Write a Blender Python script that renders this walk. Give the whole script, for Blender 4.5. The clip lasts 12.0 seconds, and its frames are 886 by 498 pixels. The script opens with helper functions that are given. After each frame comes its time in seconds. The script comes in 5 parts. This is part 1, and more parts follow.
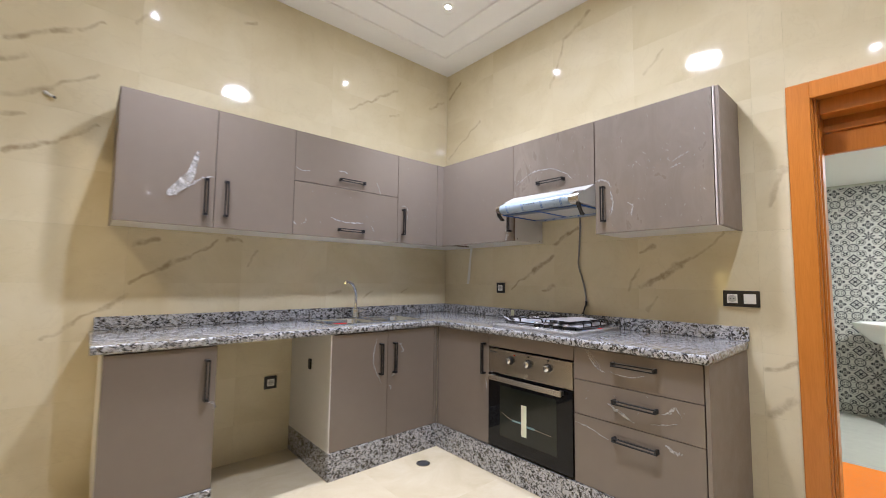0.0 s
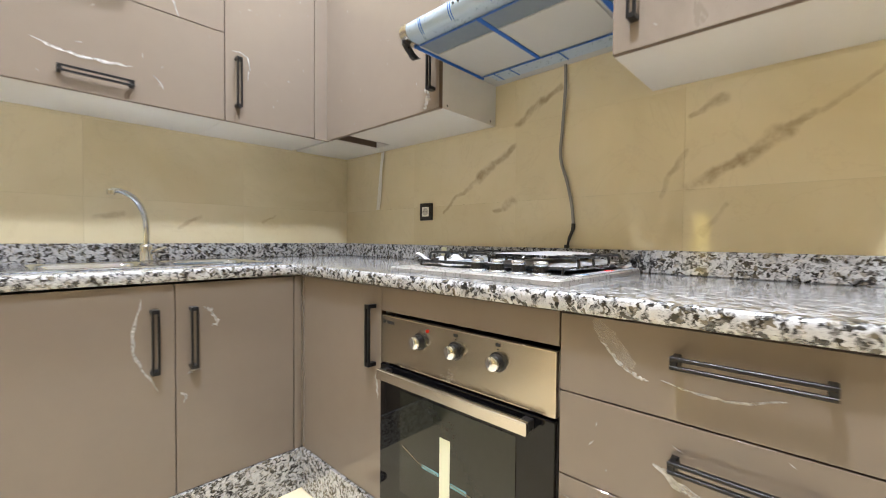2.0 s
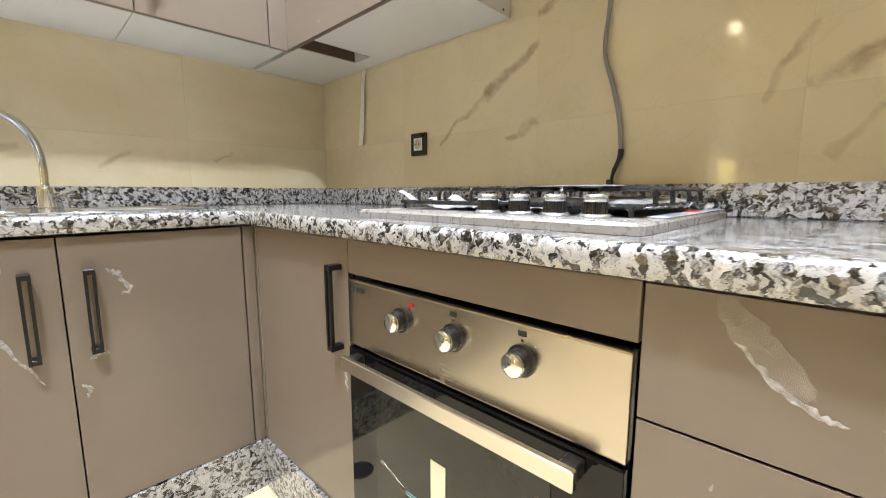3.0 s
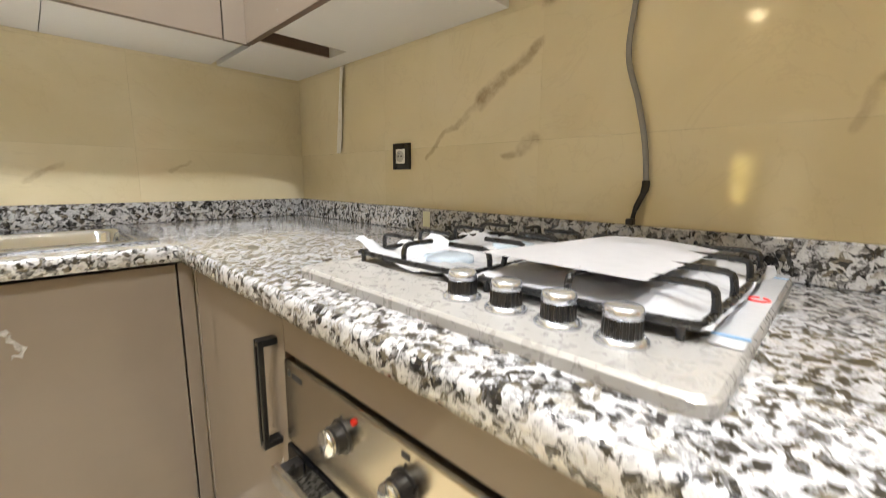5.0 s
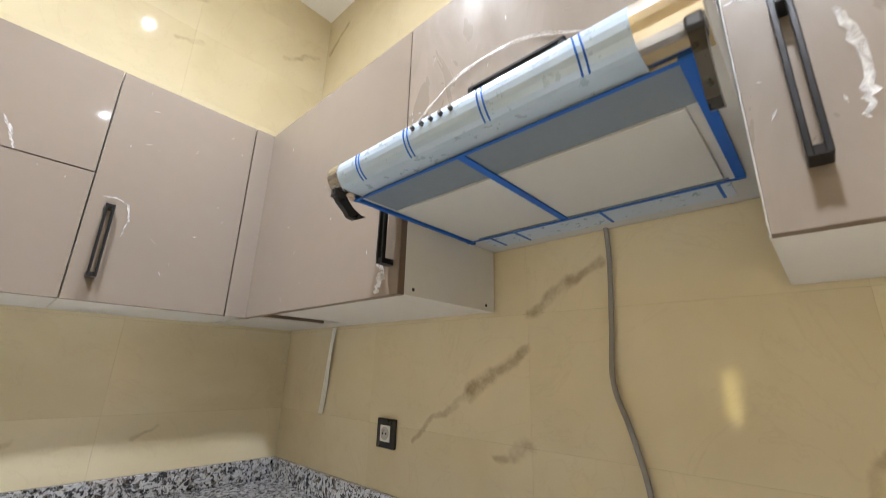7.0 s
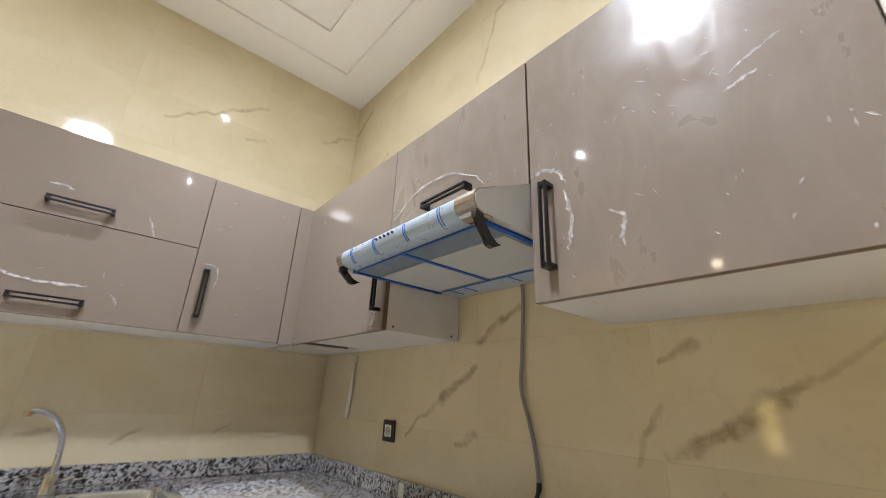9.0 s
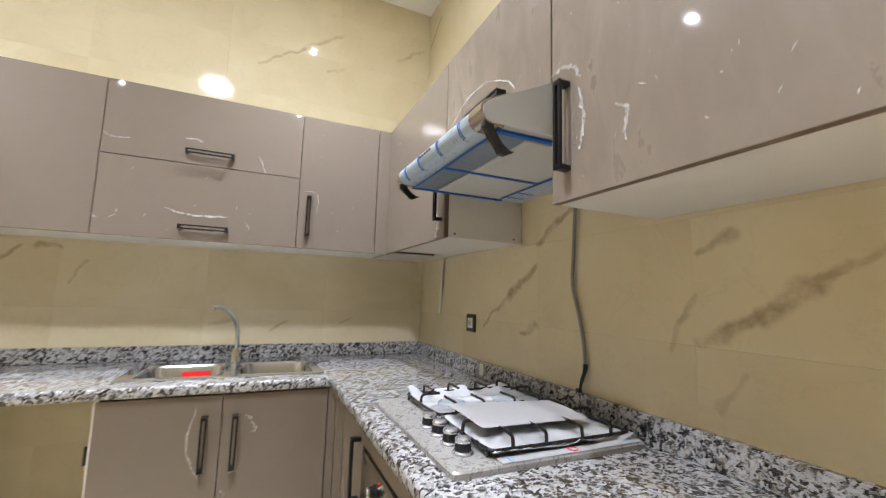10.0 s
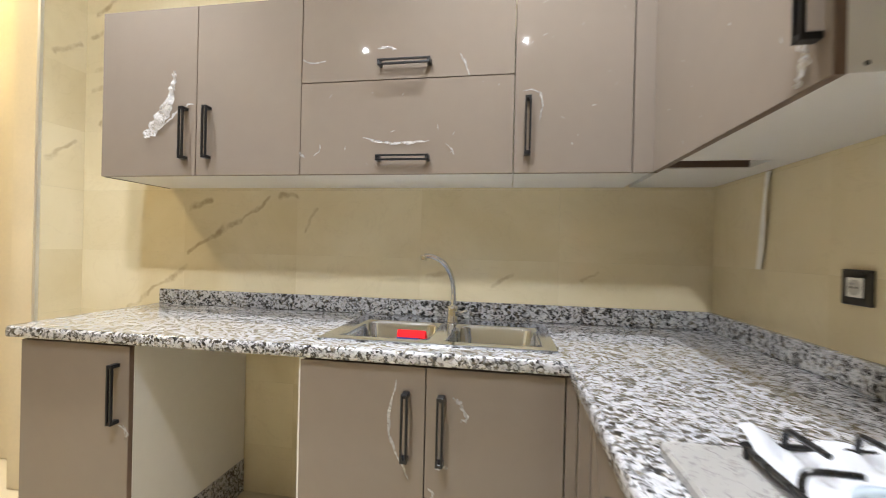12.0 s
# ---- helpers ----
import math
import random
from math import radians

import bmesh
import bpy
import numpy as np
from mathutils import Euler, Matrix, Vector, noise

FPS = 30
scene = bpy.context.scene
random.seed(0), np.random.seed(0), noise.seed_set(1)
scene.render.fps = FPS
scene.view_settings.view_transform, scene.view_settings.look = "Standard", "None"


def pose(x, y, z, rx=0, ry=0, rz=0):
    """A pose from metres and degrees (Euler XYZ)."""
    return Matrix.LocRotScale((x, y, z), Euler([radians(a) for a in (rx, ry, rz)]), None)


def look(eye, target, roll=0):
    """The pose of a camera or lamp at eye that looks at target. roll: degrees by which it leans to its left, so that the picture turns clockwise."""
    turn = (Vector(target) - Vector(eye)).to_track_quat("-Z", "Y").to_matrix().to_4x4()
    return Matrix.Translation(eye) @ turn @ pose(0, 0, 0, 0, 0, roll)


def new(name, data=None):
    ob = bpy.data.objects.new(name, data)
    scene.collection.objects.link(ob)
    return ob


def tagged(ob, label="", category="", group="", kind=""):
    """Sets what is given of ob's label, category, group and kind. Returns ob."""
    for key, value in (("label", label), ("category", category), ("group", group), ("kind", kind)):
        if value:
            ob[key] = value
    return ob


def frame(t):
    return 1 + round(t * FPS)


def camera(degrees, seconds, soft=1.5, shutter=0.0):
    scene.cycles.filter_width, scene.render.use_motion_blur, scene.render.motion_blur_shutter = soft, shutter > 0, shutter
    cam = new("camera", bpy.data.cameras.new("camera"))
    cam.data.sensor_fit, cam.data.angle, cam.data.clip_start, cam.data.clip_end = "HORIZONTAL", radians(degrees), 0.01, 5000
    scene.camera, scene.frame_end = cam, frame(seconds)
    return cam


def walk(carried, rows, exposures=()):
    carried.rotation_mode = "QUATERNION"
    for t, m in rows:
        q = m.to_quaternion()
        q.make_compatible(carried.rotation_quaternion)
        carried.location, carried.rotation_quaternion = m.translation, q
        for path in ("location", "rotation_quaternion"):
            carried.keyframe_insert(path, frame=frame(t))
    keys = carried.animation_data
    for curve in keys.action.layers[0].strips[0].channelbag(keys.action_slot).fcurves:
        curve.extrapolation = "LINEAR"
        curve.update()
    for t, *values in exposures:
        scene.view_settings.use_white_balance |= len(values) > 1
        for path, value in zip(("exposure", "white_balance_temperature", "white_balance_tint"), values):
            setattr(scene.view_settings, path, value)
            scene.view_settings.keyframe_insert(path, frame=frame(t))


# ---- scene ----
cam = camera(95.0, 12.0, soft=0.6, shutter=0.35)
PATH = [
    (0, (0.101, 0.053, 1.187), (1.412, 1.556, 1.335), 0.7),
    (0.5, (0.428, 0.201, 1.126), (1.779, 1.671, 1.242), 0.7),
    (1, (0.698, 0.401, 1.073), (2.1, 1.827, 1.136), 0.7),
    (1.5, (0.992, 0.619, 1.036), (2.426, 2.014, 1.054), 0.6),
    (2, (1.268, 0.834, 0.992), (2.723, 2.206, 0.941), 0.5),
    (2.5, (1.47, 0.979, 0.961), (2.908, 2.363, 0.823), 0.1),
    (2.7, (1.523, 1.034, 0.941), (2.958, 2.413, 0.75), 0.0),
    (4.3, (1.661, 1.151, 0.972), (3.033, 2.512, 0.457), 0.5),
    (4.5, (1.7, 1.159, 0.992), (3.078, 2.527, 0.511), 0.4),
    (5, (1.784, 1.208, 1.047), (3.191, 2.589, 0.713), 0.6),
    (5.5, (1.828, 1.242, 1.13), (3.262, 2.629, 0.994), 0.9),
    (6, (1.817, 1.253, 1.226), (3.266, 2.626, 1.335), 1.2),
    (6.5, (1.804, 1.243, 1.284), (3.24, 2.586, 1.65), 1.4),
    (7, (1.773, 1.215, 1.31), (3.173, 2.523, 1.884), 1.5),
    (7.5, (1.692, 1.151, 1.321), (3.061, 2.418, 2.045), 1.6),
    (7.7, (1.664, 1.115, 1.319), (3.016, 2.375, 2.082), 1.7),
    (9.3, (1.601, 0.6, 1.231), (2.738, 2.129, 1.838), 2.1),
    (9.5, (1.616, 0.539, 1.217), (2.69, 2.148, 1.725), 1.9),
    (10, (1.719, 0.506, 1.243), (2.525, 2.322, 1.476), 1.7),
    (10.5, (1.823, 0.62, 1.203), (2.3, 2.56, 1.296), 1.5),
    (11, (1.89, 0.785, 1.195), (2.037, 2.779, 1.214), 1.3),
    (11.5, (1.889, 0.959, 1.195), (1.799, 2.957, 1.187), 1.3),
    (12, (1.853, 1.167, 1.191), (1.53, 3.141, 1.189), 1.3),
]
EXPOSURE = [(0, 0.36, 5950, 17), (1, 0.60, 6100, 15), (2, 1.13, 6300, 10), (2.7, 1.24, 6350, 9), (4.5, 1.17, 6700, 9), (5.5, 1.10, 7300, 9), (6, 1.06, 7400, 10), (6.5, 1.07, 6750, 9), (7.5, 0.68, 6200, 13), (9.5, 0.46, 6200, 13), (10.5, 0.82, 6400, 10), (11.2, 0.84, 6450, 10), (12, 0.82, 6450, 10)]
walk(cam, [(t, look(eye, target, roll)) for t, eye, target, roll in PATH], EXPOSURE)

# ---- world, lights, exposure ----
world = bpy.data.worlds.new("night")
scene.world = world
world.use_nodes = True
world.node_tree.nodes["Background"].inputs[0].default_value = (0.02, 0.022, 0.03, 1)
world.node_tree.nodes["Background"].inputs[1].default_value = 0.3
LAMP_MAIN, LAMP_SPOT, LAMP_NEXT, BEAM = 300.0, 800.0, 350.0, 125.0

# plan: corner of the two tiled kitchen walls, floor at zero
E_X, N_Y, W_X, S_Y, CEIL = 2.66, 2.95, -0.34, -2.9, 3.172
TOP, UND = 0.888, 0.847            # worktop
UB, UT = 1.457, 2.135              # wall cabinets
BASE_E, BASE_N = 2.052, 2.335      # base fronts
UP_E, UP_N = 2.315, 2.600          # wall cabinet fronts


# ---- materials ----
class Nodes:
    def __init__(self, name):
        self.m = bpy.data.materials.new(name)
        self.m.use_nodes = True
        self.t = self.m.node_tree
        self.b = self.t.nodes["Principled BSDF"]

    def n(self, kind, **kw):
        node = self.t.nodes.new(kind)
        for k, v in kw.items():
            if k == "op":
                node.operation = v
            elif k == "dtype":
                node.data_type = v
            elif k == "clamp":
                node.use_clamp = v
            elif k == "mode":
                node.interpolation_type = v
            elif k == "feature":
                node.feature = v
        return node

    def l(self, a, b):
        self.t.links.new(a, b)

    def pos(self):
        return self.n("ShaderNodeNewGeometry").outputs["Position"]

    def noise(self, vec, scale, detail=4.0, rough=0.5, dist=0.0):
        k = self.n("ShaderNodeTexNoise")
        k.inputs["Scale"].default_value = scale
        k.inputs["Detail"].default_value = detail
        k.inputs["Roughness"].default_value = rough
        k.inputs["Distortion"].default_value = dist
        self.l(vec, k.inputs["Vector"])
        return k.outputs[0]

    def ramp(self, fac, stops):
        r = self.n("ShaderNodeValToRGB")
        e = r.color_ramp.elements
        while len(e) < len(stops):
            e.new(0.5)
        for el, (p, c) in zip(e, stops):
            el.position = p
            el.color = (*c, 1) if len(c) == 3 else c
        self.l(fac, r.inputs[0])
        return r.outputs[0]

    def remap(self, fac, a, b, c, d, smooth=False):
        r = self.n("ShaderNodeMapRange", mode="SMOOTHSTEP" if smooth else "LINEAR")
        for i, v in enumerate((a, b, c, d)):
            r.inputs[i + 1].default_value = v
        self.l(fac, r.inputs[0])
        return r.outputs[0]

    def math(self, op, a, b=None):
        k = self.n("ShaderNodeMath", op=op)
        for i, v in enumerate((a, b)):
            if v is None:
                continue
            if isinstance(v, (int, float)):
                k.inputs[i].default_value = v
            else:
                self.l(v, k.inputs[i])
        return k.outputs[0]

    def vmath(self, op, a, b=None, s=None):
        k = self.n("ShaderNodeVectorMath", op=op)
        for i, v in enumerate((a, b)):
            if v is None:
                continue
            if isinstance(v, tuple):
                k.inputs[i].default_value = v
            else:
                self.l(v, k.inputs[i])
        if s is not None:
            if isinstance(s, (int, float)):
                k.inputs["Scale"].default_value = s
            else:
                self.l(s, k.inputs["Scale"])
        return k.outputs["Value"] if op in ("LENGTH", "DOT_PRODUCT", "DISTANCE") else k.outputs[0]

    def mix(self, fac, a, b):
        k = self.n("ShaderNodeMix", dtype="RGBA")
        for i, v in ((0, fac), (6, a), (7, b)):
            if isinstance(v, (int, float)):
                k.inputs[i].default_value = v
            elif isinstance(v, tuple):
                k.inputs[i].default_value = (*v, 1)
            else:
                self.l(v, k.inputs[i])
        return k.outputs[2]

    def bump(self, height, strength=0.1, distance=0.002):
        k = self.n("ShaderNodeBump")
        k.inputs["Strength"].default_value = strength
        k.inputs["Distance"].default_value = distance
        self.l(height, k.inputs["Height"])
        self.l(k.outputs[0], self.b.inputs["Normal"])

    def color(self, c):
        if isinstance(c, tuple):
            self.b.inputs["Base Color"].default_value = (*c, 1)
        else:
            self.l(c, self.b.inputs["Base Color"])

    def set(self, **kw):
        for k, v in kw.items():
            name = {"rough": "Roughness", "metal": "Metallic", "spec": "Specular IOR Level", "trans": "Transmission Weight",
                    "coat": "Coat Weight", "coat_rough": "Coat Roughness", "alpha": "Alpha", "ior": "IOR", "aniso": "Anisotropic"}[k]
            if isinstance(v, (int, float)):
                self.b.inputs[name].default_value = v
            else:
                self.l(v, self.b.inputs[name])
        return self


def plain(name, col, rough, metal=0.0, vary=0.06, scale=18.0, bump=0.0, spec=0.5, per_piece=0.0):
    k = Nodes(name)
    p = k.pos()
    big, fine = k.noise(p, scale * 0.15, 3), k.noise(p, scale * 3, 5, 0.6)
    f = k.math("ADD", k.math("MULTIPLY", big, 0.6), k.math("MULTIPLY", fine, 0.4))
    lo, hi = tuple(c * (1 - vary) for c in col), tuple(min(1, c * (1 + vary)) for c in col)
    k.color(k.ramp(f, [(0.35, lo), (0.65, hi)]))
    k.set(rough=k.remap(fine, 0.3, 0.7, max(0.02, rough * 0.85), min(1, rough * 1.15)), metal=metal, spec=spec)
    if bump:
        k.bump(fine, bump)
    return k.m


def marble(name, plane, strokes):
    """Cream glazed tile with brown veins: strokes (a0, z0, a1, z1, width, depth) in the wall's plane, plane 'x' or 'y' named by its normal."""
    k = Nodes(name)
    p = k.pos()
    info = k.n("ShaderNodeObjectInfo")
    warp = k.n("ShaderNodeTexNoise")
    warp.inputs["Scale"].default_value, warp.inputs["Detail"].default_value = 9.0, 5.0
    k.l(p, warp.inputs["Vector"])
    w = k.vmath("SCALE", k.vmath("SUBTRACT", warp.outputs[1], (0.5, 0.5, 0.5)), s=0.075)
    q = k.vmath("MULTIPLY", k.vmath("ADD", p, w), (0, 1, 1) if plane == "x" else (1, 0, 1))
    total = None
    for a0, z0, a1, z1, width, depth in strokes:
        A = (0, a0, z0) if plane == "x" else (a0, 0, z0)
        B = (0, a1, z1) if plane == "x" else (a1, 0, z1)
        d = tuple(b - a for a, b in zip(A, B))
        n2 = sum(c * c for c in d)
        rel = k.vmath("SUBTRACT", q, A)
        h = k.math("MULTIPLY", k.vmath("DOT_PRODUCT", rel, d), 1 / n2)
        h.node.use_clamp = True
        dist = k.vmath("LENGTH", k.vmath("SUBTRACT", rel, k.vmath("SCALE", d, s=h)))
        line = k.remap(dist, width * 0.15, width * 0.85, depth * 0.9, 0, True)
        total = line if total is None else k.math("MAXIMUM", total, line)
    patch = k.noise(p, 14, 6, 0.65)
    total = k.math("MULTIPLY", total, k.remap(patch, 0.32, 0.62, 0.15, 1.0))
    # faint clouding and hair veins, shifted from tile to tile
    off = k.vmath("ADD", p, k.vmath("SCALE", (3.0, 7.0, 5.0), s=info.outputs["Random"]))
    cloud = k.noise(off, 2.2, 5, 0.55, 0.6)
    hair = k.noise(k.vmath("MULTIPLY", off, (1, 1, 1.0)), 3.0, 6, 0.6, 1.5)
    hairline = k.remap(k.math("ABSOLUTE", k.math("SUBTRACT", hair, 0.5)), 0.0, 0.012, 0.10, 0.0)
    base = k.ramp(cloud, [(0.3, (0.625, 0.54, 0.35)), (0.55, (0.685, 0.605, 0.415)), (0.75, (0.72, 0.645, 0.465))])
    base = k.mix(hairline, base, (0.40, 0.31, 0.20))
    base = k.mix(total, base, (0.30, 0.215, 0.125))
    k.color(base)
    k.set(rough=k.remap(k.noise(p, 40, 3), 0.3, 0.7, 0.05, 0.09), spec=0.42)
    k.bump(k.noise(p, 5, 2), 0.03, 0.004)
    return k.m


def granite(name):
    """White feldspar, grey quartz and black mica in uneven grains about a centimetre wide."""
    k = Nodes(name)
    p = k.pos()
    warp = k.n("ShaderNodeTexNoise")
    warp.inputs["Scale"].default_value, warp.inputs["Detail"].default_value = 60.0, 4.0
    k.l(p, warp.inputs["Vector"])
    q = k.vmath("ADD", p, k.vmath("SCALE", k.vmath("SUBTRACT", warp.outputs[1], (0.5, 0.5, 0.5)), s=0.032))
    tones = []
    for size, shift in ((112.0, (0, 0, 0)), (230.0, (3.1, 1.7, 0.4))):
        cell = k.n("ShaderNodeTexVoronoi")
        cell.inputs["Scale"].default_value = size
        k.l(k.vmath("ADD", q, shift), cell.inputs["Vector"])
        tone = k.n("ShaderNodeSeparateColor")
        k.l(cell.outputs["Color"], tone.inputs[0])
        tones.append(tone.outputs)
    mass = k.noise(p, 26, 4, 0.6)
    f = k.math("ADD", k.math("MULTIPLY", tones[0][0], 0.50), k.math("MULTIPLY", tones[1][0], 0.20))
    f = k.math("ADD", f, k.math("MULTIPLY", mass, 0.40))
    col = k.ramp(f, [(0.32, (0.010, 0.010, 0.011)), (0.41, (0.028, 0.028, 0.031)), (0.455, (0.13, 0.13, 0.133)), (0.52, (0.27, 0.273, 0.283)), (0.585, (0.40, 0.405, 0.425)), (0.82, (0.50, 0.506, 0.535))])
    cream = k.remap(tones[0][1], 0.78, 0.88, 0, 0.24)
    col = k.mix(cream, col, (0.44, 0.38, 0.27))
    speck = k.remap(k.noise(p, 380, 2), 0.62, 0.68, 0, 0.6)
    k.color(k.mix(speck, col, (0.04, 0.04, 0.045)))
    k.set(rough=k.remap(mass, 0.3, 0.7, 0.12, 0.22), spec=0.55, coat=0.4, coat_rough=0.06)
    k.bump(tones[0][2], 0.02, 0.001)
    return k.m


def steel(name, col, rough, grain=(4, 4, 900)):
    k = Nodes(name)
    p = k.pos()
    line = k.noise(k.vmath("MULTIPLY", p, grain), 1.0, 3)
    smear = k.noise(p, 9, 4)
    k.color(k.ramp(line, [(0.3, tuple(c * 0.985 for c in col)), (0.7, col)]))
    k.set(metal=1.0, rough=k.math("ADD", k.remap(line, 0.3, 0.7, rough * 0.98, rough * 1.02), k.remap(smear, 0.45, 0.7, 0, 0.025)))
    return k.m


def film_mat(name, col, alpha, rough=0.18):
    k = Nodes(name)
    p = k.pos()
    crease = k.noise(p, 45, 6, 0.7, 1.2)
    k.color(k.ramp(crease, [(0.35, tuple(c * 0.85 for c in col)), (0.65, col)]))
    k.set(rough=rough, alpha=k.remap(crease, 0.35, 0.7, alpha * 0.6, min(1, alpha * 1.35)), spec=0.5)
    k.bump(crease, 0.5, 0.004)
    return k.m


def lamp_mat(name, col, strength):
    k = Nodes(name)
    k.color((0.8, 0.8, 0.8))
    k.b.inputs["Emission Color"].default_value = (*col, 1)
    k.b.inputs["Emission Strength"].default_value = strength
    return k.m


E_STROKES = [
    (1.554, 1.554, 1.638, 1.524, .022, .9), (1.638, 1.524, 1.744, 1.45, .026, .9),
    (1.756, 1.364, 1.863, 1.304, .022, .9), (1.863, 1.304, 1.935, 1.261, .028, 1), (1.935, 1.261, 2.141, 1.116, .013, .6),
    (1.761, 1.15, 1.80, 1.129, .024, .8), (1.80, 1.129, 1.854, 1.114, .016, .6),
    (.70, 1.445, .826, 1.345, .014, .6), (.826, 1.345, .923, 1.286, .018, .7), (.923, 1.286, 1.011, 1.224, .034, 1), (1.011, 1.224, 1.139, 1.158, .024, .9),
    (1.043, 1.399, 1.086, 1.387, .024, .8), (1.086, 1.387, 1.138, 1.353, .016, .7),
    (1.148, 1.255, 1.181, 1.197, .016, .6), (1.181, 1.197, 1.207, 1.131, .014, .5), (1.045, 1.097, 1.099, 1.015, .014, .4),
    (.423, .806, .531, .761, .022, .7), (.431, .622, .517, .548, .03, .6),
    (1.45, 3.08, 1.645, 2.968, .026, .6), (1.645, 2.968, 1.769, 2.645, .018, .5), (2.766, 3.03, 2.908, 2.939, .024, .7),
    (2.504, 2.596, 2.914, 2.352, .018, .5), (.969, 2.59, 1.087, 2.493, .016, .4), (.429, 1.749, .501, 1.59, .02, .5),
]
N_STROKES = [
    (.72, 1.42, .56, 1.31, .014, .7), (.56, 1.31, .43, 1.235, .026, 1), (.43, 1.235, .288, 1.151, .016, .8), (.40, 1.403, .299, 1.366, .022, .8),
    (.863, 1.43, .782, 1.412, .02, .7), (.956, 1.364, .901, 1.258, .012, .5), (.274, 1.075, .17, 1.0, .026, .8), (.17, 1.0, -.06, .86, .014, .6),
    (1.863, 1.088, 1.779, 1.036, .014, .6), (1.566, 1.091, 1.489, 1.064, .02, .6), (2.224, 1.1, 2.157, 1.062, .012, .5),
    (.091, 2.59, -.05, 2.49, .014, .6), (-.05, 2.49, -.274, 2.361, .024, .8), (-.202, 2.302, -.30, 2.25, .024, .7),
    (.084, 2.283, -.13, 2.139, .016, .6), (-.10, 2.15, -.275, 2.071, .024, .8), (-.193, 2.004, -.30, 1.97, .018, .6),
    (.1, 2.005, -.06, 1.875, .016, .7), (-.06, 1.875, -.257, 1.792, .026, .9),
    (2.078, 2.85, 1.85, 2.70, .022, .6), (1.85, 2.70, 1.618, 2.536, .014, .5), (2.084, 2.62, 1.996, 2.586, .018, .5),
    (.886, 2.949, .815, 2.906, .02, .6), (.277, 2.714, .24, 2.646, .018, .4), (2.62, 2.9, 2.45, 2.78, .018, .5),
]
W_STROKES = [(2.909, 1.699, 2.771, 1.581, .018, .6), (2.93, 2.2, 2.80, 2.1, .02, .6), (2.6, 1.5, 2.3, 1.25, .03, .8), (2.2, 2.3, 1.9, 2.1, .03, .8), (1.0, 1.9, .6, 1.6, .03, .8)]
TILE_E, TILE_N, TILE_W = marble("cream_marble_tile_east", "x", E_STROKES), marble("cream_marble_tile_north", "y", N_STROKES), marble("cream_marble_tile_west", "x", W_STROKES)
GROUT = plain("grout", (0.58, 0.50, 0.35), 0.8, bump=0.1)
PLASTER = plain("white_ceiling_paint", (0.82, 0.81, 0.78), 0.6, vary=0.02, scale=6, bump=0.03)
GRANITE = granite("speckled_granite")
TAUPE = plain("taupe_gloss_laminate", (0.208, 0.173, 0.143), 0.045, vary=0.03, scale=5, spec=0.36)
def filmed_laminate():
    """The same laminate under its clear film, which blurs and drags the lamps' reflections."""
    k = Nodes("taupe_laminate_under_film")
    p = k.pos()
    drag = k.noise(k.vmath("MULTIPLY", p, (6, 6, 2.5)), 1.6, 4, 0.6, 1.0)
    k.color(k.ramp(k.noise(p, 3, 4), [(0.35, (0.212, 0.177, 0.147)), (0.65, (0.225, 0.188, 0.157))]))
    k.set(rough=0.06, spec=0.36, coat=k.remap(drag, 0.35, 0.65, 0.15, 0.9), coat_rough=k.remap(drag, 0.3, 0.7, 0.42, 0.24))
    return k.m


TAUPE_FILMED = filmed_laminate()
TAUPE_EDGE = plain("brown_edge_band", (0.13, 0.085, 0.06), 0.4, vary=0.1)
CARCASS = plain("white_melamine", (0.66, 0.64, 0.60), 0.35, vary=0.03, scale=8)
CARCASS_DARK = plain("taupe_melamine", (0.235, 0.197, 0.163), 0.5, vary=0.02, scale=4, spec=0.25)
BLACK_METAL = plain("black_satin_metal", (0.02, 0.02, 0.022), 0.35, 0.6)
BLACK_PLASTIC = plain("black_plastic", (0.015, 0.014, 0.014), 0.3)
BLACK_GLASS = plain("black_oven_glass", (0.005, 0.005, 0.006), 0.04, vary=0.02, spec=0.28)
OVEN_WINDOW = plain("smoked_oven_window", (0.016, 0.018, 0.014), 0.05, vary=0.1, spec=0.4)
IRON = plain("black_enamelled_rod", (0.012, 0.012, 0.013), 0.28)
CHROME = plain("chrome", (0.72, 0.75, 0.81), 0.07, 1.0, vary=0.02)
STEEL = steel("brushed_steel", (0.62, 0.58, 0.52), 0.24, (900, 4, 4))
STEEL_PANEL = steel("brushed_steel_panel", (0.50, 0.455, 0.385), 0.25, (4, 4, 700))
KNOB_CHROME = plain("bright_chrome", (0.62, 0.65, 0.71), 0.18, 0.85, vary=0.02)
SINK_STEEL = steel("sink_steel", (0.66, 0.70, 0.77), 0.10, (60, 60, 60))
BLUE_SHEEN = plain("pale_blue_film", (0.55, 0.66, 0.78), 0.15, 0.2)
WHITE_FILM = plain("white_protective_film", (0.53, 0.545, 0.585), 0.20, vary=0.03, bump=0.2)
def crinkled_steel():
    k = Nodes("steel_under_crinkled_film")
    p = k.pos()
    streak = k.noise(k.vmath("MULTIPLY", p, (10, 14, 10)), 1.0, 3, 0.5, 0.4)
    wrinkle = k.noise(p, 55, 5, 0.65, 1.4)
    k.color(k.ramp(streak, [(0.3, (0.335, 0.325, 0.315)), (0.5, (0.35, 0.34, 0.33)), (0.7, (0.365, 0.355, 0.345))]))
    k.set(metal=0.25, spec=0.45, rough=k.remap(wrinkle, 0.3, 0.7, 0.22, 0.38))
    k.bump(wrinkle, 0.05, 0.002)
    return k.m


